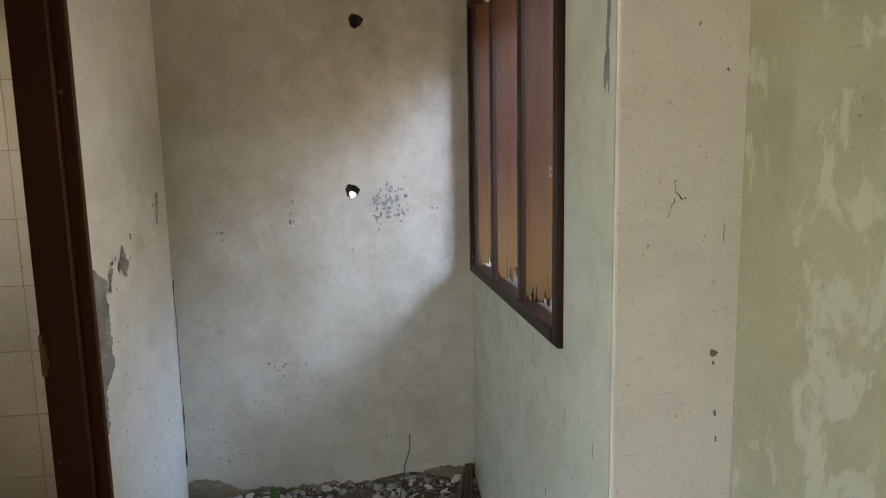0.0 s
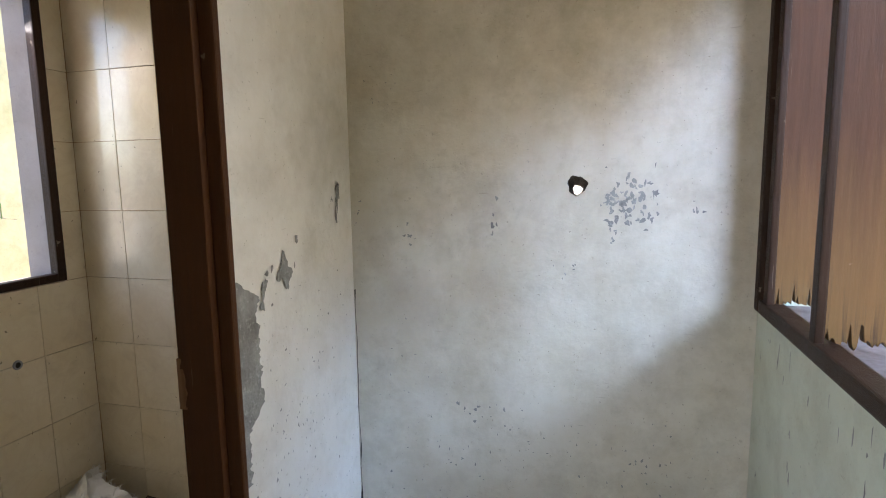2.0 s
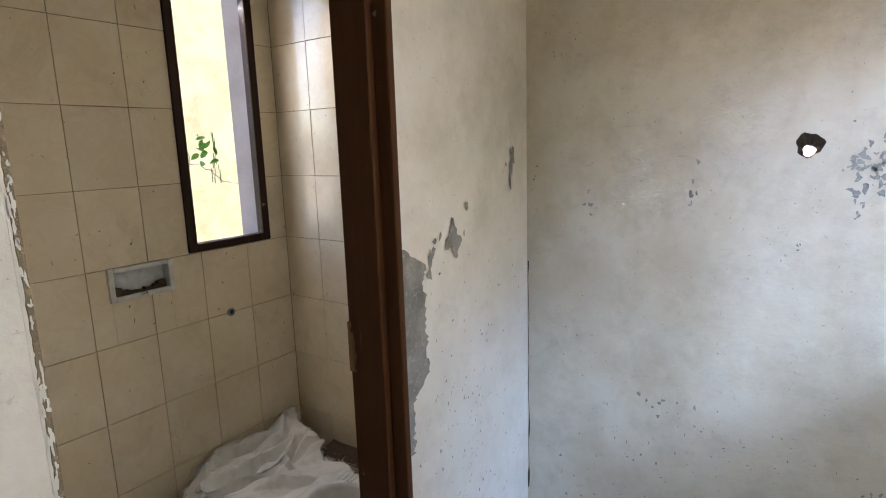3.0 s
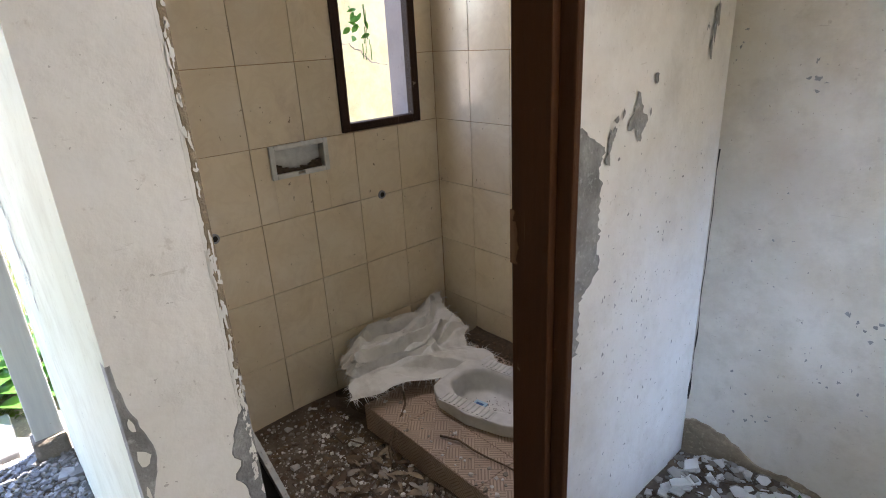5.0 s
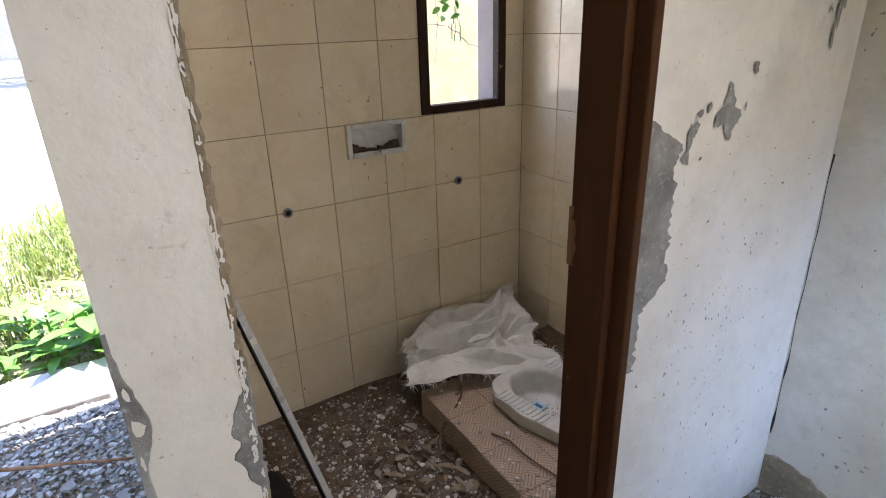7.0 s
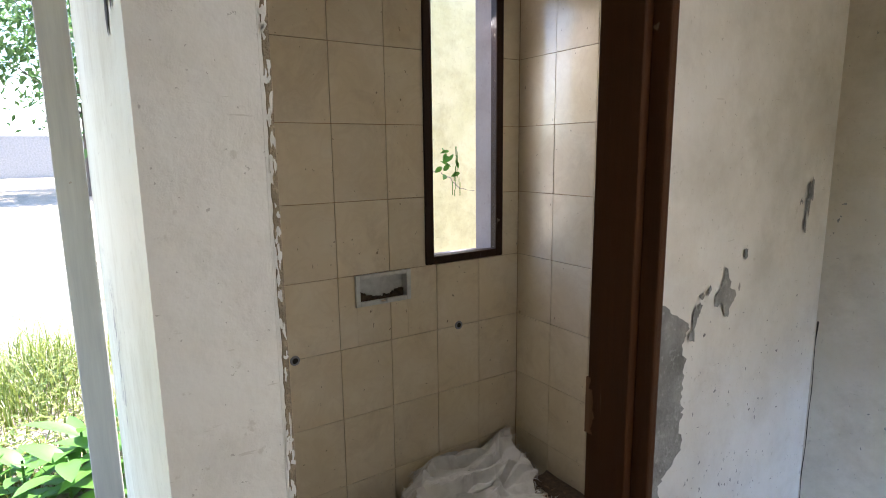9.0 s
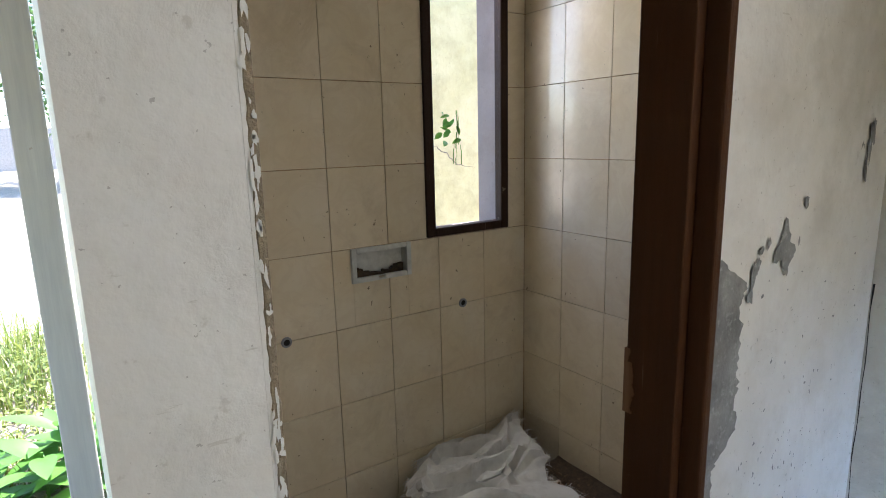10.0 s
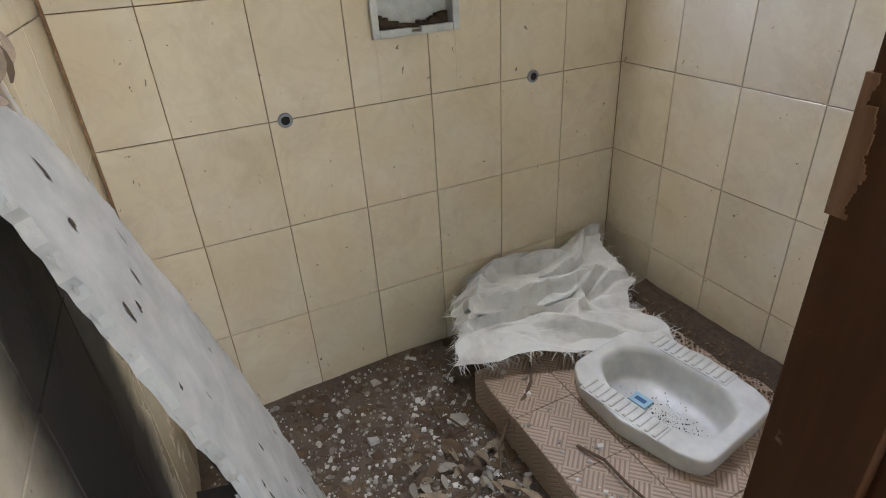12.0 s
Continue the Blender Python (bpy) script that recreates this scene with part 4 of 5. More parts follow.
outer = lambda f: ring_pts(0.236 * f, 0.206 * f, 12.0, 0.38)
inner = lambda f: ring_pts(0.194 * f, 0.124 * f, 4.0, 0.30)
part("pan", loft([(outer(0.975), 0.002, 0), (outer(0.99), 0.03, 0), (outer(1.0), 0.053, 0), (outer(0.997), 0.059, 0), (outer(0.990), 0.0615, 0), (outer(0.97), 0.062, 0), (inner(1.06), 0.062, 0.0), (inner(1.0), 0.058, 0.0),
                  (inner(0.97), 0.04, 0.0), (inner(0.94), 0.0, 0.0), (inner(0.88), -0.035, -0.003), (inner(0.78), -0.050, -0.006), (inner(0.2), -0.058, -0.06)]), M["ceramic"], toilet, smooth=True)
for sgn in (-1, 1):
    foot = part("footrest", boxed(-0.150, 0.110, sgn * 0.160 - 0.034, sgn * 0.160 + 0.034, 0.058, 0.064, 0.002), M["ceramic"], toilet, "raised ribbed ceramic footrest")
    for k in range(11):
        x = -0.145 + 0.0235 * k
        part("rib", boxed(x, x + 0.012, sgn * 0.160 - 0.029, sgn * 0.160 + 0.029, 0.0625, 0.069, 0.003), M["ceramic"], foot)
label_plate = part("sticker", boxed(-0.100, -0.040, -0.020, 0.025, -0.0560, -0.0470), M["sticker"], toilet, "small pale blue sticker with dark print")
part("print", boxed(-0.088, -0.052, -0.006, 0.010, -0.0470, -0.0462), M["ink"], label_plate)
tagged(chips("toilet_dust", "dark specks of dirt in the toilet pan", 260, lambda r: (CX + r.gauss(0.03, 0.07), CY + r.gauss(0, 0.04), PZ - 0.052), (0.0008, 0.0032), 0.4, M["muck"], 12, "dirt"))
tagged(chips("platform_crumbs", "plaster crumbs lying on the platform tiles", 60, lambda r: (r.uniform(-2.0, -1.15), r.uniform(2.31, 2.45), PZ), (0.003, 0.016), 0.5, M["chip"], 13, "rubble"))
vs, fs = [], []
for i in range(61):
    for j in range(9):
        x, v = -2.15 + 1.05 * i / 60, j / 8
        vs.append((x, YT - 0.001 - (0.13 + 0.04 * noise.noise((x * 8, 0, 0))) * (1 - v), PZ - 0.002 + 0.030 * v ** 0.8 * (0.7 + 0.6 * noise.noise((x * 9, v * 2, 5)))))
fs = [(i * 9 + j, (i + 1) * 9 + j, (i + 1) * 9 + j + 1, i * 9 + j + 1) for i in range(60) for j in range(8)]
heap = thing("dirt_heap", "dark dirt heaped on the platform along the wall", "dirt")
quads_object("soil", vs, fs, M["muck"], heap, smooth=True)
tagged(chips("platform_dirt", "dark dirt heaped behind the toilet pan", 900, lambda r: (r.uniform(-2.1, -1.1), 3.12 - 0.17 * r.random(), PZ + 0.004), (0.002, 0.009), 0.8, M["litter"], 14, "dirt"))

# ---- woven sack ----
sack = thing("woven_sack", "crumpled white woven plastic sack with frayed edges over the platform", "sack", at=pose(0, 0, 0))
A, B, C, D = Vector((-2.03, 2.295, 0.235)), Vector((-2.38, 2.50, 0.285)), Vector((-2.37, 3.09, 0.33)), Vector((-1.77, 2.93, 0.205))
SN = 120


def ridge(u, v, u0, v0, turn, steep, slack, height, reach):
    """One sharp fold: steep on one side, slack on the other, dying out along its length."""
    c, q = math.cos(turn), math.sin(turn)
    along, across = (u - u0) * c + (v - v0) * q, (v - v0) * c - (u - u0) * q
    across += 0.02 * noise.noise((along * 5, u0 * 9, v0 * 9))
    side = 1 + across / steep if across < 0 else 1 - across / slack
    return height * max(0.0, side) * max(0.0, 1 - (along / reach) ** 2)


# (middle u, v, turn, steep side, slack side, height, half length), in parts of the cloth
FOLDS = ((0.36, 0.30, 0.10, 0.035, 0.22, 0.070, 0.42), (0.40, 0.52, -0.12, 0.030, 0.16, 0.085, 0.46), (0.55, 0.68, 0.30, 0.028, 0.14, 0.070, 0.40), (0.34, 0.80, 0.05, 0.030, 0.12, 0.072, 0.38),
         (0.72, 0.42, 0.95, 0.035, 0.13, 0.060, 0.34), (0.80, 0.70, 1.15, 0.030, 0.11, 0.060, 0.32), (0.12, 0.55, 1.35, 0.040, 0.10, 0.060, 0.40), (0.60, 0.16, -0.25, 0.045, 0.16, 0.035, 0.28),
         (0.22, 0.93, -0.05, 0.040, 0.10, 0.050, 0.30), (0.90, 0.50, 0.60, 0.030, 0.10, 0.040, 0.25))


def crease(u, v, n, seed):
    """Flat facets between random heights on a slanted grid, with sharp creases where they meet."""
    a, b = (u * 0.86 + v * 0.5) * n, (v * 0.86 - u * 0.5) * n
    i, j = math.floor(a), math.floor(b)
    fa, fb = a - i, b - j
    h = lambda p, q: noise.cell((p + 0.5, q + 0.5, seed + 0.5)) - 0.5
    if fa + fb < 1:
        return h(i, j) * (1 - fa - fb) + h(i + 1, j) * fa + h(i, j + 1) * fb
    return h(i + 1, j + 1) * (fa + fb - 1) + h(i, j + 1) * (1 - fa) + h(i + 1, j) * (1 - fb)


def sack_point(u, v):
    p = A.lerp(D, u).lerp(B.lerp(C, u), v)
    spread = 0.45 + 0.55 * math.sin(math.pi * min(1, max(0, u * 0.86 + 0.09)))
    folds = max(ridge(u, v, *f) for f in FOLDS) + 0.35 * sum(ridge(u, v, *f) for f in FOLDS[4:])
    peak = 0.025 * max(0.0, 1 - 3.2 * math.hypot(u - 0.93, v - 0.97))
    z = p.z + folds * spread + 0.040 * crease(u, v * 1.5, 3.1, 3) * spread + 0.018 * crease(u * 0.6 + 0.3, v * 1.3, 8.0, 11) + 0.006 * crease(u, v + 0.2, 19.0, 17) + peak
    z = max(z, PZ + 0.03)
    x = p.x + 0.045 * crease(u, v, 4.0, 21) + 0.014 * crease(u, v, 12, 26)
    y = p.y + 0.045 * crease(u, v, 4.0, 31) + 0.014 * crease(u, v, 12, 36) - 0.02 * math.sin(u * math.pi) * (1 - v)
    return Vector((max(x, XW + 0.012), min(y, YT - 0.012), z))


vs = [tuple(sack_point(i / SN, j / SN)) for i in range(SN + 1) for j in range(SN + 1)]
fs = [(i * (SN + 1) + j, (i + 1) * (SN + 1) + j, (i + 1) * (SN + 1) + j + 1, i * (SN + 1) + j + 1) for i in range(SN) for j in range(SN)]
cloth = quads_object("cloth", vs, fs, M["sack"], sack, smooth=False)
sol = cloth.modifiers.new("thickness", "SOLIDIFY")
sol.thickness = 0.002
def sack_flap(u0, u1, v0, v1, lift, push, seed):
    """A fold of the sack that stands off the layer below at its front edge."""
    n, m = 60, 22
    pts = []
    for i in range(n + 1):
        for j in range(m + 1):
            u, t = u0 + (u1 - u0) * i / n, j / m
            v = v0 + (v1 - v0) * t + 0.05 * noise.noise((u * 4, seed, 0)) * (1 - t)
            e = math.sin(math.pi * i / n) ** 0.5
            base = sack_point(u, v)
            curl = max(0.0, 1 - t * 1.15)
            pts.append((base.x + push * 0.3 * curl * e, base.y - push * curl * e, base.z + 0.006 + (lift * curl ** 1.4 + 0.016 * crease(u * 1.4, t * 0.4, 7, seed)) * e))
    quads = [(i * (m + 1) + j, (i + 1) * (m + 1) + j, (i + 1) * (m + 1) + j + 1, i * (m + 1) + j + 1) for i in range(n) for j in range(m)]
    ob = quads_object("fold", pts, quads, M["sack"], sack, "folded layer of woven plastic", False)
    mod = ob.modifiers.new("thickness", "SOLIDIFY")
    mod.thickness = 0.002


sack_flap(0.06, 0.66, 0.40, 0.60, 0.030, 0.040, 3.0)
rnd = random.Random(8)
vs, fs = [], []
for k in range(800):
    e = rnd.random()
    side = k % 4
    u, v = ((e, 0.0), (e, 1.0), (1.0, e), (0.0, e))[side]
    out = ((0, -1), (0, 1), (1, 0), (-1, 0))[side]
    p = sack_point(u, v)
    q = sack_point(u + out[0] * 0.03, v + out[1] * 0.03) - p
    if q.length < 1e-4 or rnd.random() < 0.25:
        continue
    d = (q.normalized() + Vector((rnd.gauss(0, 0.6), rnd.gauss(0, 0.6), rnd.gauss(-0.1, 0.5)))).normalized()
    L = rnd.uniform(0.012, 0.055)
    sd = d.cross(Vector((0, 0, 1)))
    sd = (sd.normalized() if sd.length > 1e-3 else Vector((1, 0, 0))) * 0.0011
    m = p + d * L * 0.5 + Vector((0, 0, 0.006 * rnd.uniform(-1, 1)))
    t = p + d * L + Vector((0, 0, -0.010 * rnd.random()))
    c = len(vs)
    vs += [tuple(p - sd), tuple(p + sd), tuple(m + sd), tuple(m - sd), tuple(t)]
    fs += [(c, c + 1, c + 2, c + 3), (c + 3, c + 2, c + 4)]
tagged(quads_object("frayed_edge", vs, fs, M["sack"], sack, "loose frayed plastic fibres along the sack edge"), kind="stuff")
rag = thing("dark_rag", "dark dirty rag heaped under the sack beside the platform", "rag")
vs, fs = [], []
for i in range(15):
    for j in range(15):
        u, v = i / 14, j / 14
        vs.append((-2.385 + 0.36 * u + 0.02 * noise.noise((u * 3, v * 3, 1)), 2.30 + 0.78 * v + 0.04 * noise.noise((u * 3, v * 3, 5)),
                   -0.02 + 0.15 * min(1, 3.5 * v, 3.5 * (1 - v) + 0.3) * min(1, 0.45 + 1.2 * u) + 0.05 * noise.noise((u * 4, v * 6, 3))))
fs = [(i * 15 + j, (i + 1) * 15 + j, (i + 1) * 15 + j + 1, i * 15 + j + 1) for i in range(14) for j in range(14)]
quads_object("cloth", vs, fs, M["muck"], rag, smooth=True)

for k in range(60):
    rr = random.Random(300 + k)
    vs, fs = [], []
    lf = thing("dry_leaf", "curled dry brown leaf among the rubble by the platform", "dry leaf", "leaves by the platform")
    lx, ly = -1.86 + 0.42 * rr.random() ** 1.3, 2.27 - 0.30 * rr.random() ** 1.4
    leaf_quads(vs, fs, (lx, ly, floor_z(lx, ly) + 0.020), (rr.uniform(-1, 1), rr.uniform(-1, 1), rr.uniform(0.0, 0.35)), (rr.uniform(-0.5, 0.5), rr.uniform(-0.5, 0.5), 1), rr.uniform(0.03, 0.085), rr.uniform(0.014, 0.034), 0.5, 5)
    quads_object("blade", vs, fs, (M["litter"], M["tan_leaf"], M["tan_leaf"], M["chip"])[k % 4], lf, smooth=True)

# ---- soap dish and pipe stubs ----
dish = thing("soap_dish", "broken grey-white ceramic soap dish set into the tiles, dirty", "soap dish")
bm = bmesh.new()
for y0, y1, z0, z1 in ((DY0, DY0 + 0.022, DZ0, DZ1), (DY1 - 0.022, DY1, DZ0, DZ1), (DY0 + 0.022, DY1 - 0.022, DZ1 - 0.02, DZ1), (DY0 + 0.022, DY0 + 0.12, DZ0, DZ0 + 0.022), (DY0 + 0.15, DY1 - 0.022, DZ0, DZ0 + 0.022)):
    box(bm, XW + 0.001, XW + 0.016, y0, y1, z0, z1, 0.004)
box(bm, XW + 0.001, XW + 0.013, DY0 + 0.119, DY0 + 0.151, DZ0, DZ0 + 0.008, 0.001)
part("rim", bm, M["dish"], dish)
bm = bmesh.new()
for b in ((XW - 0.047, XW - 0.040, DY0 + 0.014, DY1 - 0.014, DZ0 + 0.014, DZ1 - 0.014), (XW - 0.040, XW + 0.002, DY0 + 0.0135, DY0 + 0.0175, DZ0 + 0.014, DZ1 - 0.014), (XW - 0.040, XW + 0.002, DY1 - 0.0175, DY1 - 0.0135, DZ0 + 0.014, DZ1 - 0.014),
          (XW - 0.040, XW + 0.002, DY0 + 0.018, DY1 - 0.018, DZ0 + 0.0135, DZ0 + 0.0175), (XW - 0.040, XW + 0.002, DY0 + 0.018, DY1 - 0.018, DZ1 - 0.0175, DZ1 - 0.0135)):
    box(bm, *b)
part("basin", bm, M["dish"], dish)
bm = bmesh.new()
for k in range(26):
    rr = random.Random(k)
    y = DY0 + 0.03 + 0.0082 * k
    h = 0.006 + 0.026 * abs(2 * (k / 25) - 1) ** 2 + 0.01 * rr.random()
    box(bm, XW - 0.036 + 0.012 * rr.random(), XW - 0.004, y, y + 0.011, DZ0 + 0.0178, DZ0 + 0.0178 + h, 0.002)
tagged(part("dirt", bm, M["muck"], dish, "dried dark dirt in the soap dish"), kind="stuff")

for y, z in ((1.920, 0.955), (2.748, 0.958)):
    stub = thing("pipe_stub", "capped-off grey water pipe end in the tiled wall", "pipe", "pipe stubs")
    bm = bmesh.new()
    n = 20
    prof = ((0.013, 0.002), (0.013, 0.008), (0.019, 0.008), (0.021, 0.004), (0.021, 0.0005))
    rings = [[bm.verts.new((XW + d, y + r * math.cos(6.2832 * k / n), z + r * math.sin(6.2832 * k / n))) for k in range(n)] for r, d in prof]
    for p, q in zip(rings, rings[1:]):
        for k in range(n):
            bm.faces.new([p[k], p[(k + 1) % n], q[(k + 1) % n], q[k]])
    part("collar", bm, M["pvc"], stub, smooth=False)
    bm = bmesh.new()
    bm.faces.new([bm.verts.new((XW + 0.0035, y + 0.0135 * math.cos(6.2832 * k / n), z + 0.0135 * math.sin(6.2832 * k / n))) for k in range(n)])
    part("bore", bm, M["void"], stub, "dark pipe bore")

# ---- leaning board ----
board = thing("broken_board", "broken grey-white ceiling board leaning against the tiled wall", "board")
bdir, bnrm = Vector((0, 0.2283, -0.9736)), Vector((0, 0.9736, 0.2283))
top = Vector((-1.40, 1.471, 1.262))
LB, NB = 1.228, 90
rnd = random.Random(4)
profile = ((0.0, 0.15), (0.06, 0.24), (0.20, 0.30), (0.45, 0.35), (0.70, 0.41), (0.95, 0.41), (1.3, 0.40))


def width_at(s):
    for (s0, w0), (s1, w1) in zip(profile, profile[1:]):
        if s <= s1:
            return w0 + (w1 - w0) * (s - s0) / (s1 - s0)
    return profile[-1][1]


bm = bmesh.new()
rows = []
for k in range(NB + 1):
    s = LB * k / NB
    jag = 0.016 * noise.noise((s * 9, 0, 2)) + 0.012 * noise.noise((s * 40, 0, 2)) + rnd.uniform(-0.006, 0.006)
    near = 0.010 * noise.noise((s * 9, 5, 0)) + 0.010 * noise.noise((s * 34, 5, 0)) + rnd.uniform(-0.004, 0.004)
    c = top + bdir * s
    sag = 0.002 * math.sin(s * 3)
    rows.append([bm.verts.new(c + Vector((-near, 0, 0)) + bnrm * (sag - 0.008)), bm.verts.new(c + Vector((-near - 0.004, 0, 0)) + bnrm * (sag + 0.008)),
                 bm.verts.new(c + Vector((-width_at(s) - jag, 0, 0)) + bnrm * (sag + 0.008)), bm.verts.new(c + Vector((-width_at(s) - jag * 1.3 - 0.003, 0, 0)) + bnrm * (sag - 0.008))])
for p, q in zip(rows, rows[1:]):
    for k in range(4):
        bm.faces.new([p[k], p[(k + 1) % 4], q[(k + 1) % 4], q[k]])
bm.faces.new(rows[0])
bm.faces.new(rows[-1])
part("sheet", bm, M["gypsum"], board)
# black heap added to paint the gap behind the board as deep shade
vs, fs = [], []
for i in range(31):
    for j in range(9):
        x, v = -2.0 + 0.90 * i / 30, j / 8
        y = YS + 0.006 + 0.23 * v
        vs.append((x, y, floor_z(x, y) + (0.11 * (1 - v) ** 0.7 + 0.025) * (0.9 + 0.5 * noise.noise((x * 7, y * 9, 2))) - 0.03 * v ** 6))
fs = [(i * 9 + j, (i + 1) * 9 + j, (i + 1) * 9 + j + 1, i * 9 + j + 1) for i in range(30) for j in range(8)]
soil = thing("shade_heap", "black heap painting the shade behind the leaning board", "dirt")
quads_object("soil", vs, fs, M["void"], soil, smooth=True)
# black sheet that puts shade on the underside of the board
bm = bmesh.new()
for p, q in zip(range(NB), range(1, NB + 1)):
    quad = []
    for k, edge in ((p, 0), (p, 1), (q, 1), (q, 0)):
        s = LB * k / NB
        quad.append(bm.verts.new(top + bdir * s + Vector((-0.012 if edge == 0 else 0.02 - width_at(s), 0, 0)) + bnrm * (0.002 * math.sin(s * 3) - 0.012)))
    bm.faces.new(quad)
part("back", bm, M["void"], board, "black sheet painting the shade on the back of the board")
bm = bmesh.new()
rnd = random.Random(14)
for k in range(26):
    s, w = rnd.uniform(0.05, 1.2), rnd.uniform(0.03, 0.36)
    if w > width_at(s) - 0.03:
        continue
    patch(bm, top + bdir * s + bnrm * (0.002 * math.sin(s * 3)), (-1, 0, 0), bdir, bnrm, w, 0, rnd.uniform(0.002, 0.006), rnd.uniform(0.006, 0.020), 0.5, k, 0.0092, 9)
tagged(part("dark_scar", bm, M["muck"], board, "small dark scars where paint flaked"), kind="stuff")
bm = bmesh.new()
for k in range(34):
    s = 0.04 + 0.034 * k
    rr = random.Random(k)
    c = top + bdir * s - bnrm * rr.uniform(-0.004, 0.008)
    patch(bm, c, (-1, 0, 0), bdir, bnrm, rr.uniform(-0.006, 0.004), 0, rr.uniform(0.003, 0.007), rr.uniform(0.005, 0.018), 0.8, k, 0.0012, 14)
for k in range(46):
    rr = random.Random(200 + k)
    s = rr.uniform(0.03, 1.2)
    patch(bm, top + bdir * s + bnrm * rr.uniform(0.004, 0.010), (-1, 0, 0), bdir, bnrm, width_at(s) + rr.uniform(-0.012, 0.010), 0, rr.uniform(0.004, 0.014), rr.uniform(0.008, 0.028), 0.7, k, 0.0012, 10)
tagged(part("torn_layer", bm, M["gypsum"], board, "torn paper layers along the board edge"), kind="stuff")
for k in range(6):
    vs, fs = [], []
    rr = random.Random(50 + k)
    lf = thing("dry_leaf", "curled dry brown leaf caught behind the board", "dry leaf", "caught leaves")
    leaf_quads(vs, fs, (-1.42 - 0.045 * k, 1.482 + 0.01 * rr.random(), 1.262 + 0.012 * rr.random()), (rr.uniform(-1, 0.6), rr.uniform(0, 0.5), rr.uniform(-0.1, 0.9)), (0.2, 1, 0.6), rr.uniform(0.04, 0.08), rr.uniform(0.014, 0.026), 0.5, 5)
    quads_object("blade", vs, fs, M["tan_leaf"] if k % 2 else M["litter"], lf, smooth=True)

# ---- wear on the walls ----
def flakes(name, label, parent, o, u, v, n, spots, material, lift=0.0015):
    bm = bmesh.new()
    for k, (cu, cv, ru, rv) in enumerate(spots):
        patch(bm, o, u, v, n, cu, cv, ru, rv, 0.55, k * 7 + 3, lift + 0.0002 * (k % 5), 26 if ru * rv > 0.0003 else 8)
    return part(name, bm, material, parent, label)


rnd = random.Random(21)
spots = []
for cx, cz, n, sx, sz, r in ((0.10, 1.64, 70, 0.055, 0.042, 0.0125), (0.17, 1.66, 8, 0.02, 0.045, 0.009), (0.05, 1.53, 6, 0.012, 0.02, 0.010), (-0.371, 1.58, 8, 0.012, 0.045, 0.009), (-0.70, 1.525, 6, 0.01, 0.03, 0.008),
                            (-0.44, 0.83, 12, 0.06, 0.03, 0.009), (-0.20, 0.735, 12, 0.10, 0.03, 0.006), (0.20, 0.69, 6, 0.04, 0.01, 0.008), (-0.91, 1.60, 5, 0.01, 0.03, 0.008), (0.05, 0.43, 6, 0.04, 0.03, 0.007),
                            (-0.80, 2.06, 9, 0.05, 0.03, 0.005), (-0.70, 0.40, 8, 0.05, 0.03, 0.008), (0.33, 1.63, 5, 0.012, 0.02, 0.007), (-0.10, 1.40, 7, 0.03, 0.02, 0.006), (-0.55, 0.62, 16, 0.12, 0.05, 0.006), (0.15, 0.62, 12, 0.12, 0.04, 0.006), (-0.72, 0.98, 8, 0.05, 0.10, 0.005), (0.0, 0.78, 26, 0.40, 0.05, 0.004), (-0.1, 0.55, 14, 0.45, 0.10, 0.004), (-0.3, 1.5, 16, 0.5, 0.5, 0.003)):
    for _ in range(n):
        spots.append((cx + rnd.gauss(0, sx), cz + rnd.gauss(0, sz), r * rnd.uniform(0.2, 0.8), r * rnd.uniform(0.25, 1.1)))
spots = [q for q in spots if math.hypot(q[0] + 0.072, q[1] - 1.695) > 0.06 and -0.93 < q[0] < 0.51]
flakes("flaked_paint", "grey spots where the paint has flaked off", wall_north, (0, YN, 0), (1, 0, 0), (0, 0, 1), (0, -1, 0), spots, M["cement"])


def band(name, label, parent, o, u, v, n, a0, a1, low, heightf, material, lift=0.003, steps=70):
    bm = bmesh.new()
    o, u, v, n = Vector(o), Vector(u), Vector(v), Vector(n)
    prev = None
    for k in range(steps + 1):
        a = a0 + (a1 - a0) * k / steps
        lo, hi = low(a), heightf(a)
        cur = [bm.verts.new(o + u * a + v * lo + n * lift), bm.verts.new(o + u * a + v * hi + n * lift), bm.verts.new(o + u * a + v * (hi + 0.002))]
        if prev:
            bm.faces.new([prev[0], cur[0], cur[1], prev[1]])
            bm.faces.new([prev[1], cur[1], cur[2], prev[2]])
        prev = cur
    return part(name, bm, material, parent, label)


band("bare_mortar", "bare crumbling mortar at the foot of the wall", wall_north, (0, YN, 0), (1, 0, 0), (0, 0, 1), (0, -1, 0), XP + 0.003, XE - 0.003, lambda a: 0.0,
     lambda a: (0.26 if a < -0.80 else 0.26 - 0.07 * min(1, (a + 0.80) / 0.12) + (0.04 if a > 0.25 else 0)) + 0.02 * noise.noise((a * 6, 0, 0)) + 0.022 * noise.noise((a * 25, 3, 0)), M["bare"], 0.006, 110)
# crack down the inner corner
bm = bmesh.new()
prev = None
for k in range(41):
    z = 0.34 + 0.95 * k / 40
    w = 0.0010 + 0.009 * max(0, noise.noise((z * 9, 0, 0))) * (1.0 if z < 0.8 else 0.4)
    c = XP + 0.006 + 0.006 * noise.noise((z * 7, 2, 0))
    cur = [bm.verts.new((c - w, YN - 0.002, z)), bm.verts.new((c + w, YN - 0.002, z))]
    if prev:
        bm.faces.new([prev[0], prev[1], cur[1], cur[0]])
    prev = cur
part("corner_crack", bm, M["void"], wall_north, "dark crack running down the wall corner")

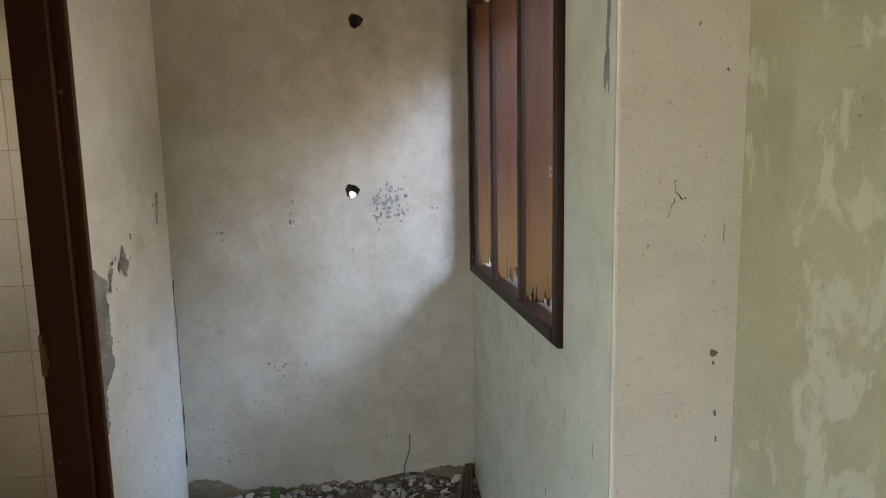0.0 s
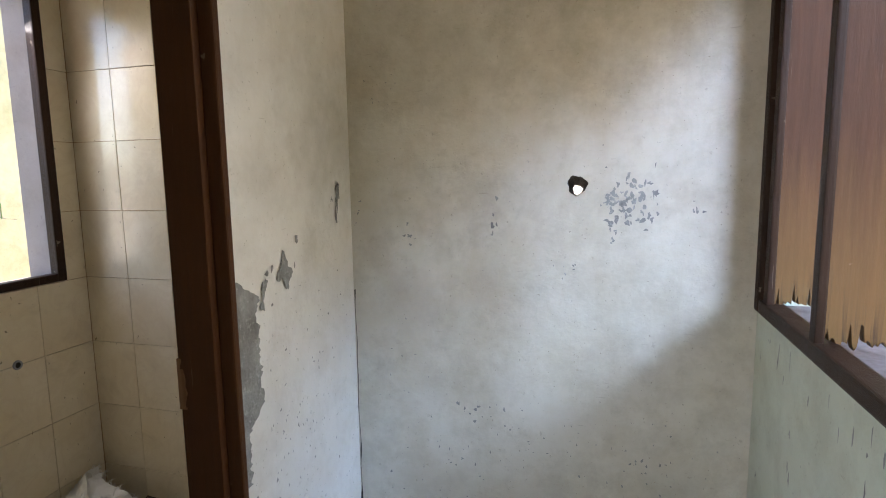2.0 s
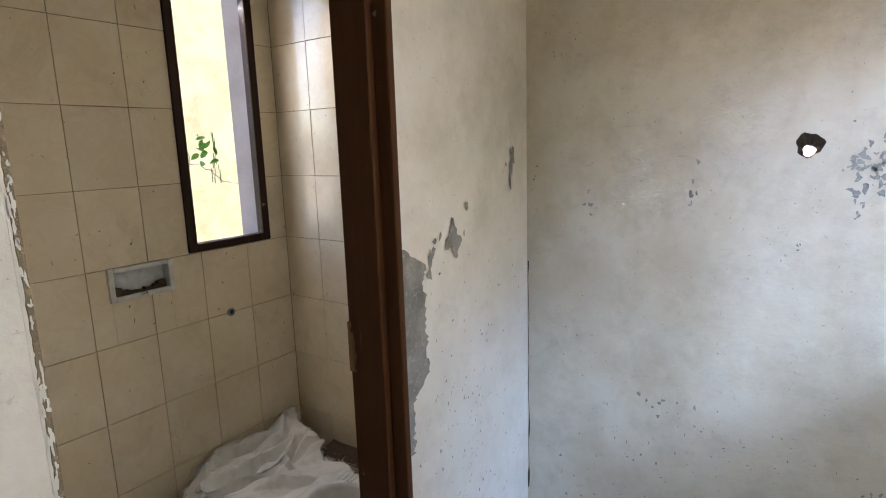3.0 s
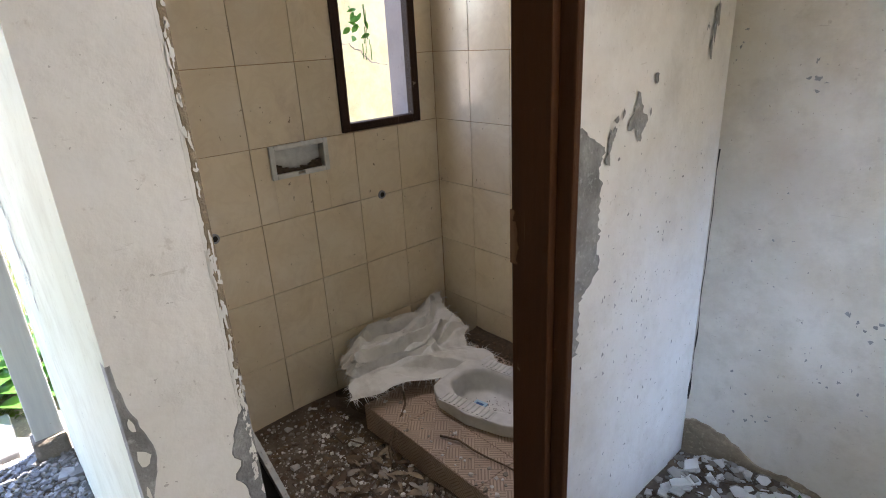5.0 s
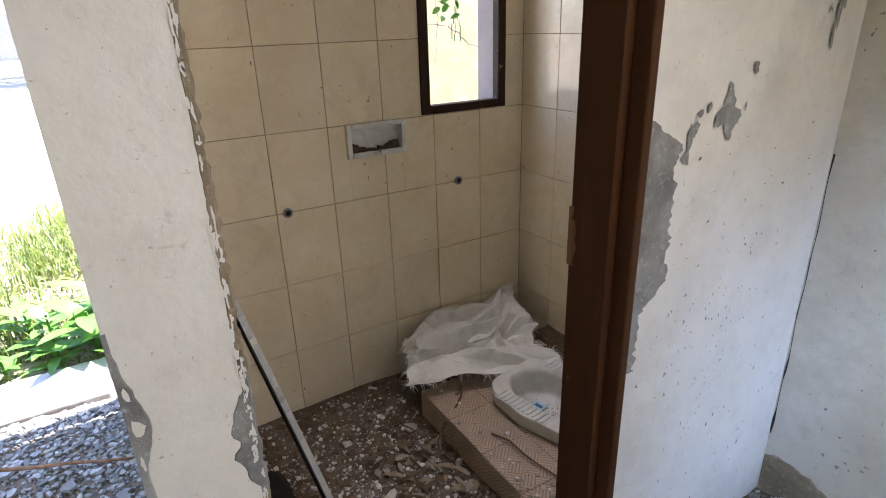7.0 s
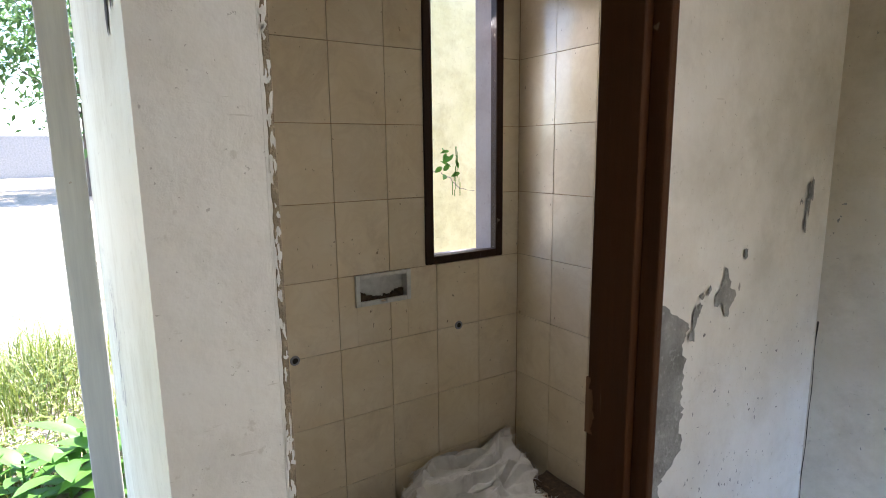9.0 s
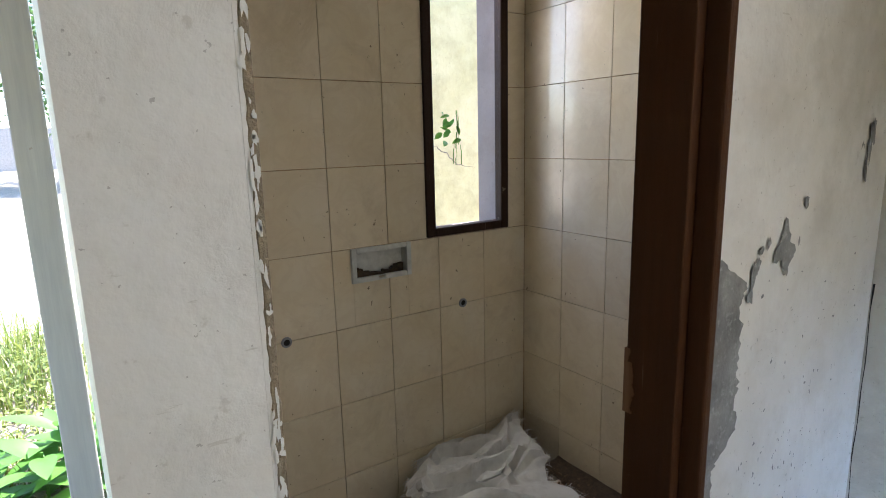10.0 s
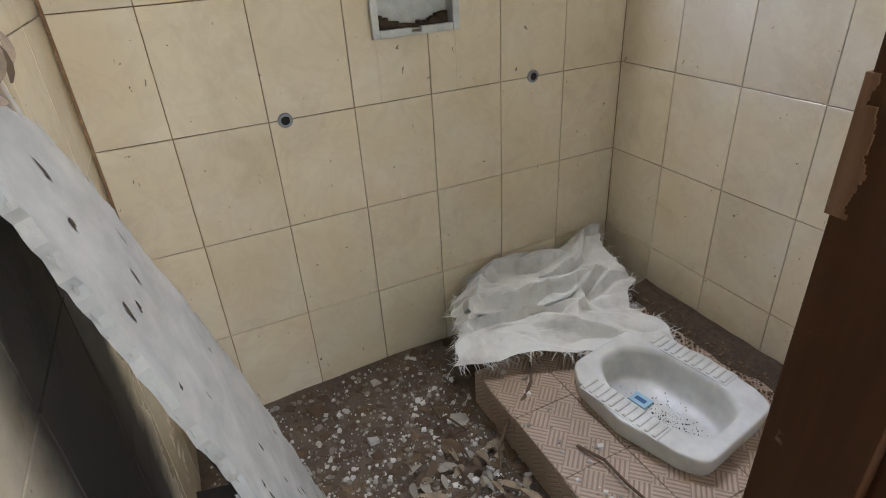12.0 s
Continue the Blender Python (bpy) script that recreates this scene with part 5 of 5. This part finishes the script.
# peeling on the partition beside the door frame
bm = bmesh.new()
prev = None
for k in range(91):
    z = 0.86 + 0.60 * k / 90
    s = (z - 0.86) / 0.60
    w = (0.022 if z < 1.0 else 0.022 + 0.075 * min(1, (z - 1.0) / 0.08)) * (1 if z < 1.40 else max(0.1, 1 - (z - 1.40) / 0.06)) + 0.026 * noise.noise((z * 16, 0, 6)) + 0.018 * noise.noise((z * 50, 0, 6)) + 0.010 * noise.noise((z * 130, 0, 6))
    w = max(0.008, w)
    a = [bm.verts.new((XP + 0.0025, 2.291, z)), bm.verts.new((XP + 0.0025, 2.291 + w, z)), bm.verts.new((XP, 2.293 + w, z))]
    if prev:
        bm.faces.new([prev[0], a[0], a[1], prev[1]])
        bm.faces.new([prev[1], a[1], a[2], prev[2]])
    prev = a
part("peeled_strip", bm, M["cement"], wall_part, "grey cement strip where the paint peeled off beside the door frame")
rnd = random.Random(33)
spots = [(2.54, 1.455, 0.030, 0.036), (2.548, 1.452, 0.028, 0.040), (2.54, 1.43, 0.018, 0.030), (2.618, 1.545, 0.012, 0.012), (2.925, 1.675, 0.016, 0.045), (2.91, 1.60, 0.010, 0.03), (2.88, 1.66, 0.008, 0.012), (2.42, 1.42, 0.016, 0.022), (2.44, 1.46, 0.008, 0.01), (2.47, 1.47, 0.006, 0.012), (2.60, 1.46, 0.004, 0.014), (2.41, 1.37, 0.010, 0.018), (2.46, 1.36, 0.005, 0.006)]
for _ in range(150):
    spots.append((rnd.uniform(2.32, 2.99), 0.25 + 1.15 * rnd.random(), 0.0010 + 0.0042 * rnd.random() ** 2.5, 0.0012 + 0.0060 * rnd.random() ** 2.2))
for _ in range(40):
    spots.append((2.60 + rnd.gauss(0, 0.10), 1.0 + rnd.gauss(0, 0.07) - 0.1, rnd.uniform(0.001, 0.0026), rnd.uniform(0.0015, 0.006)))
spots = [q for q in spots if 2.30 < q[0] < 3.0]
flakes("flaked_paint", "grey spots where the paint has flaked off", wall_part, (XP, 0, 0), (0, 1, 0), (0, 0, 1), (1, 0, 0), spots, M["cement"], 0.0035)

# torn edge of the wall end where the other door jamb is missing
bm = bmesh.new()
prev = None
rnd = random.Random(6)
for k in range(221):
    z = 0.02 + 2.15 * k / 220
    w = 0.001 + rnd.uniform(0, 0.002)
    if 0.97 < z < 1.15:
        w += 0.030 * math.sin(math.pi * (z - 0.97) / 0.18) ** 0.6 * (0.8 + 0.5 * noise.noise((z * 40, 0, 0)))
    a = [bm.verts.new((XP + 0.002, YS + 0.013, z)), bm.verts.new((XP + 0.002, YS + 0.007 - w, z)), bm.verts.new((XP, YS + 0.005 - w, z)), bm.verts.new((XP - 0.03 - rnd.uniform(0, 0.01), YS + 0.018 + rnd.uniform(0, 0.006), z))]
    if prev:
        for i, j in ((0, 1), (1, 2), (0, 3)):
            bm.faces.new([prev[i], prev[j], a[j], a[i]])
    prev = a
part("plaster_edge", boxed(XP - 0.03, XP + 0.0008, YS - 0.001, YS + 0.008, 0.02, 2.17), M["white"], wall_part)
torn = part("torn_edge", bm, [M["bare"], M["cement"]], wall_part, "ragged broken plaster edge where a door jamb is missing")
for f in torn.data.polygons:                      # bare grey mortar where the corner broke away
    f.material_index = 1 if 0.95 < f.center.z < 1.17 else 0
spots = []
rnd = random.Random(16)
for k in range(120):
    z = rnd.uniform(0.9, 2.1)
    spots.append((YS + rnd.uniform(0.003, 0.011), z, rnd.uniform(0.001, 0.0035), rnd.uniform(0.003, 0.013)))
flakes("edge_chip", "white chips of plaster on the torn edge", wall_part, (XP, 0, 0), (0, 1, 0), (0, 0, 1), (1, 0, 0), spots, M["white"], 0.0032)
# broken corner low on the wall end
bm = bmesh.new()
prev = None
for k in range(101):
    z = 0.15 + 1.15 * k / 100
    w = 0.003 + 0.024 * math.exp(-((z - 1.16) / 0.06) ** 2) + 0.006 * math.exp(-((z - 1.03) / 0.05) ** 2) + 0.006 * noise.noise((z * 13, 9, 0)) + 0.004 * noise.noise((z * 50, 9, 0))
    w = max(0.002, w)
    a = [bm.verts.new((XP + 0.0025, YSO - 0.001, z)), bm.verts.new((XP + 0.0025, YSO + w, z)), bm.verts.new((XP, YSO + w + 0.002, z)), bm.verts.new((XP - 0.02, YSO - 0.002, z))]
    if prev:
        for i, j in ((0, 1), (1, 2), (0, 3)):
            bm.faces.new([prev[i], prev[j], a[j], a[i]])
    prev = a
part("broken_corner", bm, M["cement"], wall_part, "broken plaster corner showing grey mortar")

flakes("paint_island", "small island of paint left on the bare mortar", wall_part, (XP, 0, 0), (0, 1, 0), (0, 0, 1), (1, 0, 0),
       [(YSO + 0.012, 1.150, 0.007, 0.018), (YSO + 0.008, 1.205, 0.004, 0.010), (YSO + 0.006, 1.09, 0.003, 0.012)], M["white"], 0.0036)

# slots and cracks in the passage wall
bm = bmesh.new()
for k, (x, z) in enumerate(((-1.14, 1.975), (-1.05, 1.99))):
    patch(bm, (0, YSO, 0), (1, 0, 0), (0, 0, 1), (0, -1, 0), x, z + 0.035, 0.022, 0.036, 0.12, k, 0.002, 18)
part("socket_hole", bm, M["void"], wall_south, "dark empty socket holes")
rnd = random.Random(19)
spots = []
for k in range(34):
    spots.append((-2.0 + 0.10 * rnd.gauss(0, 1), 1.45 - 0.012 * k + rnd.gauss(0, 0.03), rnd.uniform(0.003, 0.016), rnd.uniform(0.008, 0.03)))
for k in range(16):
    spots.append((rnd.uniform(-2.6, -1.1), rnd.uniform(0.5, 2.0), rnd.uniform(0.002, 0.008), rnd.uniform(0.003, 0.012)))
flakes("flaked_paint", "grey flaking cracks in the paint", wall_south, (0, YSO, 0), (1, 0, 0), (0, 0, 1), (0, -1, 0), spots, M["cement"])
# window wall and return wall marks
rnd = random.Random(23)
spots = [(1.392, 1.99, 0.010, 0.085), (1.385, 2.10, 0.008, 0.06)]
for k in range(30):
    y, z = rnd.uniform(1.40, 3.0), rnd.uniform(0.45, 1.26)
    spots.append((y, z, rnd.uniform(0.001, 0.005), rnd.uniform(0.004, 0.025)))
for k in range(26):
    y = rnd.uniform(1.5, 3.0)
    spots.append((y, 1.24 - 0.25 * rnd.random() ** 2, rnd.uniform(0.001, 0.004), rnd.uniform(0.006, 0.035)))
flakes("flaked_paint", "grey scars in the paint", wall_east, (XE, 0, 0), (0, 1, 0), (0, 0, 1), (-1, 0, 0), spots, M["cement"])

# hairline cracks
def crack(parent, name, label, o, u, v, n, pts, w, material):
    bm = bmesh.new()
    o, u, v, n = Vector(o), Vector(u), Vector(v), Vector(n)
    rnd = random.Random(len(pts) + int(100 * abs(pts[0][0])))
    fine = []
    for (a, b), (c, d) in zip(pts, pts[1:]):
        for k in range(5):
            s = k / 5
            fine.append((a + (c - a) * s + rnd.gauss(0, w * 1.5), b + (d - b) * s + rnd.gauss(0, w * 1.5)))
    prev = None
    for a, b in fine:
        ww = w * rnd.uniform(0.3, 1.0)
        cur = [bm.verts.new(o + u * (a - ww) + v * (b - ww) + n * 0.002), bm.verts.new(o + u * (a + ww) + v * (b + ww) + n * 0.002)]
        if prev:
            bm.faces.new([prev[0], prev[1], cur[1], cur[0]])
        prev = cur
    return part(name, bm, material, parent, label)


wall_return = bpy.data.objects["wall_return"]
crack(wall_return, "crack", "fine branching crack", (0, 1.345, 0), (1, 0, 0), (0, 0, 1), (0, -1, 0), [(0.655, 1.735), (0.66, 1.71), (0.668, 1.70), (0.685, 1.695)], 0.0012, M["void"])
crack(wall_return, "crack", "fine branching crack", (0, 1.345, 0), (1, 0, 0), (0, 0, 1), (0, -1, 0), [(0.66, 1.705), (0.652, 1.68), (0.640, 1.65)], 0.001, M["void"])
flakes("flaked_paint", "small dark chips in the paint", wall_return, (0, 1.345, 0), (1, 0, 0), (0, 0, 1), (0, -1, 0), [(0.757, 1.358, 0.008, 0.011), (0.757, 1.335, 0.003, 0.005), (0.765, 1.22, 0.004, 0.007), (0.77, 1.16, 0.003, 0.006), (0.70, 2.05, 0.003, 0.004), (0.765, 1.96, 0.003, 0.004), (0.60, 1.60, 0.002, 0.005), (0.77, 1.62, 0.001, 0.02)], M["mortar"])
yard_wall = bpy.data.objects["yard_wall"]
crack(yard_wall, "crack", "thin dark crack across the yellow wall", (-4.05, 0, 0), (0, 1, 0), (0, 0, 1), (1, 0, 0), [(3.55, 1.66), (3.72, 1.64), (3.82, 1.58), (3.92, 1.50), (4.1, 1.46)], 0.004, M["mortar"])
crack(yard_wall, "crack", "thin dark crack across the yellow wall", (-4.05, 0, 0), (0, 1, 0), (0, 0, 1), (1, 0, 0), [(3.6, 2.6), (3.63, 2.3), (3.61, 2.0), (3.64, 1.7), (3.6, 1.3)], 0.003, M["mortar"])

# ---- tiles: one object each, sharing meshes ----
tile_meshes = {}


def rects_minus(a0, a1, b0, b1, cut):
    """The rectangle a0..a1 x b0..b1 without the rectangle cut, as up to four rectangles."""
    c0, c1, d0, d1 = cut
    if c0 >= a1 - 1e-6 or c1 <= a0 + 1e-6 or d0 >= b1 - 1e-6 or d1 <= b0 + 1e-6:
        return [(a0, a1, b0, b1)]
    out = []
    if c0 > a0 + 0.004:
        out.append((a0, c0, b0, b1))
    if c1 < a1 - 0.004:
        out.append((c1, a1, b0, b1))
    m0, m1 = max(a0, c0), min(a1, c1)
    if d0 > b0 + 0.004:
        out.append((m0, m1, b0, d0))
    if d1 < b1 - 0.004:
        out.append((m0, m1, d1, b1))
    return out


def tile_mesh(rects, thick, material, gap):
    key = (tuple(tuple(round(q, 4) for q in r) for r in rects), thick, material.name)
    if key not in tile_meshes:
        vs, fs = [], []
        for a0, a1, b0, b1 in rects:
            k = len(vs)
            c = 0.0009
            for ins, z in ((0, 0), (0, thick - c), (c, thick)):
                vs += [(a0 + ins, b0 + ins, z), (a1 - ins, b0 + ins, z), (a1 - ins, b1 - ins, z), (a0 + ins, b1 - ins, z)]
            for l in (0, 4):
                for j in range(4):
                    fs.append((k + l + j, k + l + (j + 1) % 4, k + l + 4 + (j + 1) % 4, k + l + 4 + j))
            fs.append((k + 8, k + 9, k + 10, k + 11))
        me = bpy.data.meshes.new("tile")
        me.from_pydata(vs, [], fs)
        me.materials.append(material)
        tile_meshes[key] = me
    return tile_meshes[key]


def tile_field(parent, basis, alines, blines, cuts, thick, material, gap=0.0012, seed=0):
    rnd = random.Random(seed)
    for a0, a1 in zip(alines, alines[1:]):
        for b0, b1 in zip(blines, blines[1:]):
            rects = [(a0 + gap, a1 - gap, b0 + gap, b1 - gap)]
            for cut in cuts:
                rects = [q for r in rects for q in rects_minus(*r, cut)]
            rects = [r for r in rects if r[1] - r[0] > 0.006 and r[3] - r[2] > 0.006]
            if not rects:
                continue
            ca, cb = (a0 + a1) / 2, (b0 + b1) / 2
            me = tile_mesh([(r[0] - ca, r[1] - ca, r[2] - cb, r[3] - cb) for r in rects], thick, material, gap)
            ob = new("tile", me)
            ob.parent = parent
            ob.matrix_basis = basis @ Matrix.Translation((ca, cb, rnd.uniform(-0.0006, 0.0004))) @ Euler((rnd.gauss(0, 0.0022), rnd.gauss(0, 0.0022), 0)).to_matrix().to_4x4()


def axes(o, u, v, n):
    m = Matrix.Identity(4)
    for k, c in enumerate((u, v, n, o)):
        for j in range(3):
            m[j][k] = c[j]
    return m


rowlines = [-0.09] + [ROW0 + TH * k for k in range(1, 10)] + [ZC - 0.003]
tile_field(wall_west, axes((XW - 0.008, 0, 0), (0, 1, 0), (0, 0, 1), (1, 0, 0)), [YS + 0.008] + [2.125 + TW * k for k in range(-2, 4)] + [YT],
           rowlines, [(WY0 - 0.004, WY1 + 0.004, WZ0 - 0.004, WZ1), (DY0 + 0.010, DY1 - 0.010, DZ0 + 0.010, DZ1 - 0.010)], 0.008, M["tile"], seed=1)
tile_field(wall_bath_north, axes((0, YT + 0.008, 0), (1, 0, 0), (0, 0, 1), (0, -1, 0)), [XW + TW * k for k in range(0, 6)] + [XPI - 0.002], rowlines, [], 0.008, M["tile"], seed=2)
tile_field(wall_south, axes((0, YS - 0.008, 0), (-1, 0, 0), (0, 0, 1), (0, 1, 0)), [-XPI + 0.002] + [-XW - TW * k for k in range(4, 0, -1)] + [-XW - 0.001], rowlines, [], 0.008, M["shaded_tile"], seed=3)
tile_field(platform, axes((0, 0, PZ - 0.008), (1, 0, 0), (0, 1, 0), (0, 0, 1)), [-2.036 + 0.236 * k for k in range(0, 5)], [PY + 0.001 + 0.205 * k for k in range(0, 5)], [(TX0, TX1, TY0, TY1)], 0.008, M["weave"], seed=4)
tile_field(platform, axes((0, PY + 0.008, 0), (-1, 0, 0), (0, 0, 1), (0, -1, 0)), [-XPI + 0.003 + 0.236 * k for k in range(0, 5)], [-0.05, PZ - 0.002], [], 0.008, M["weave"], seed=5)
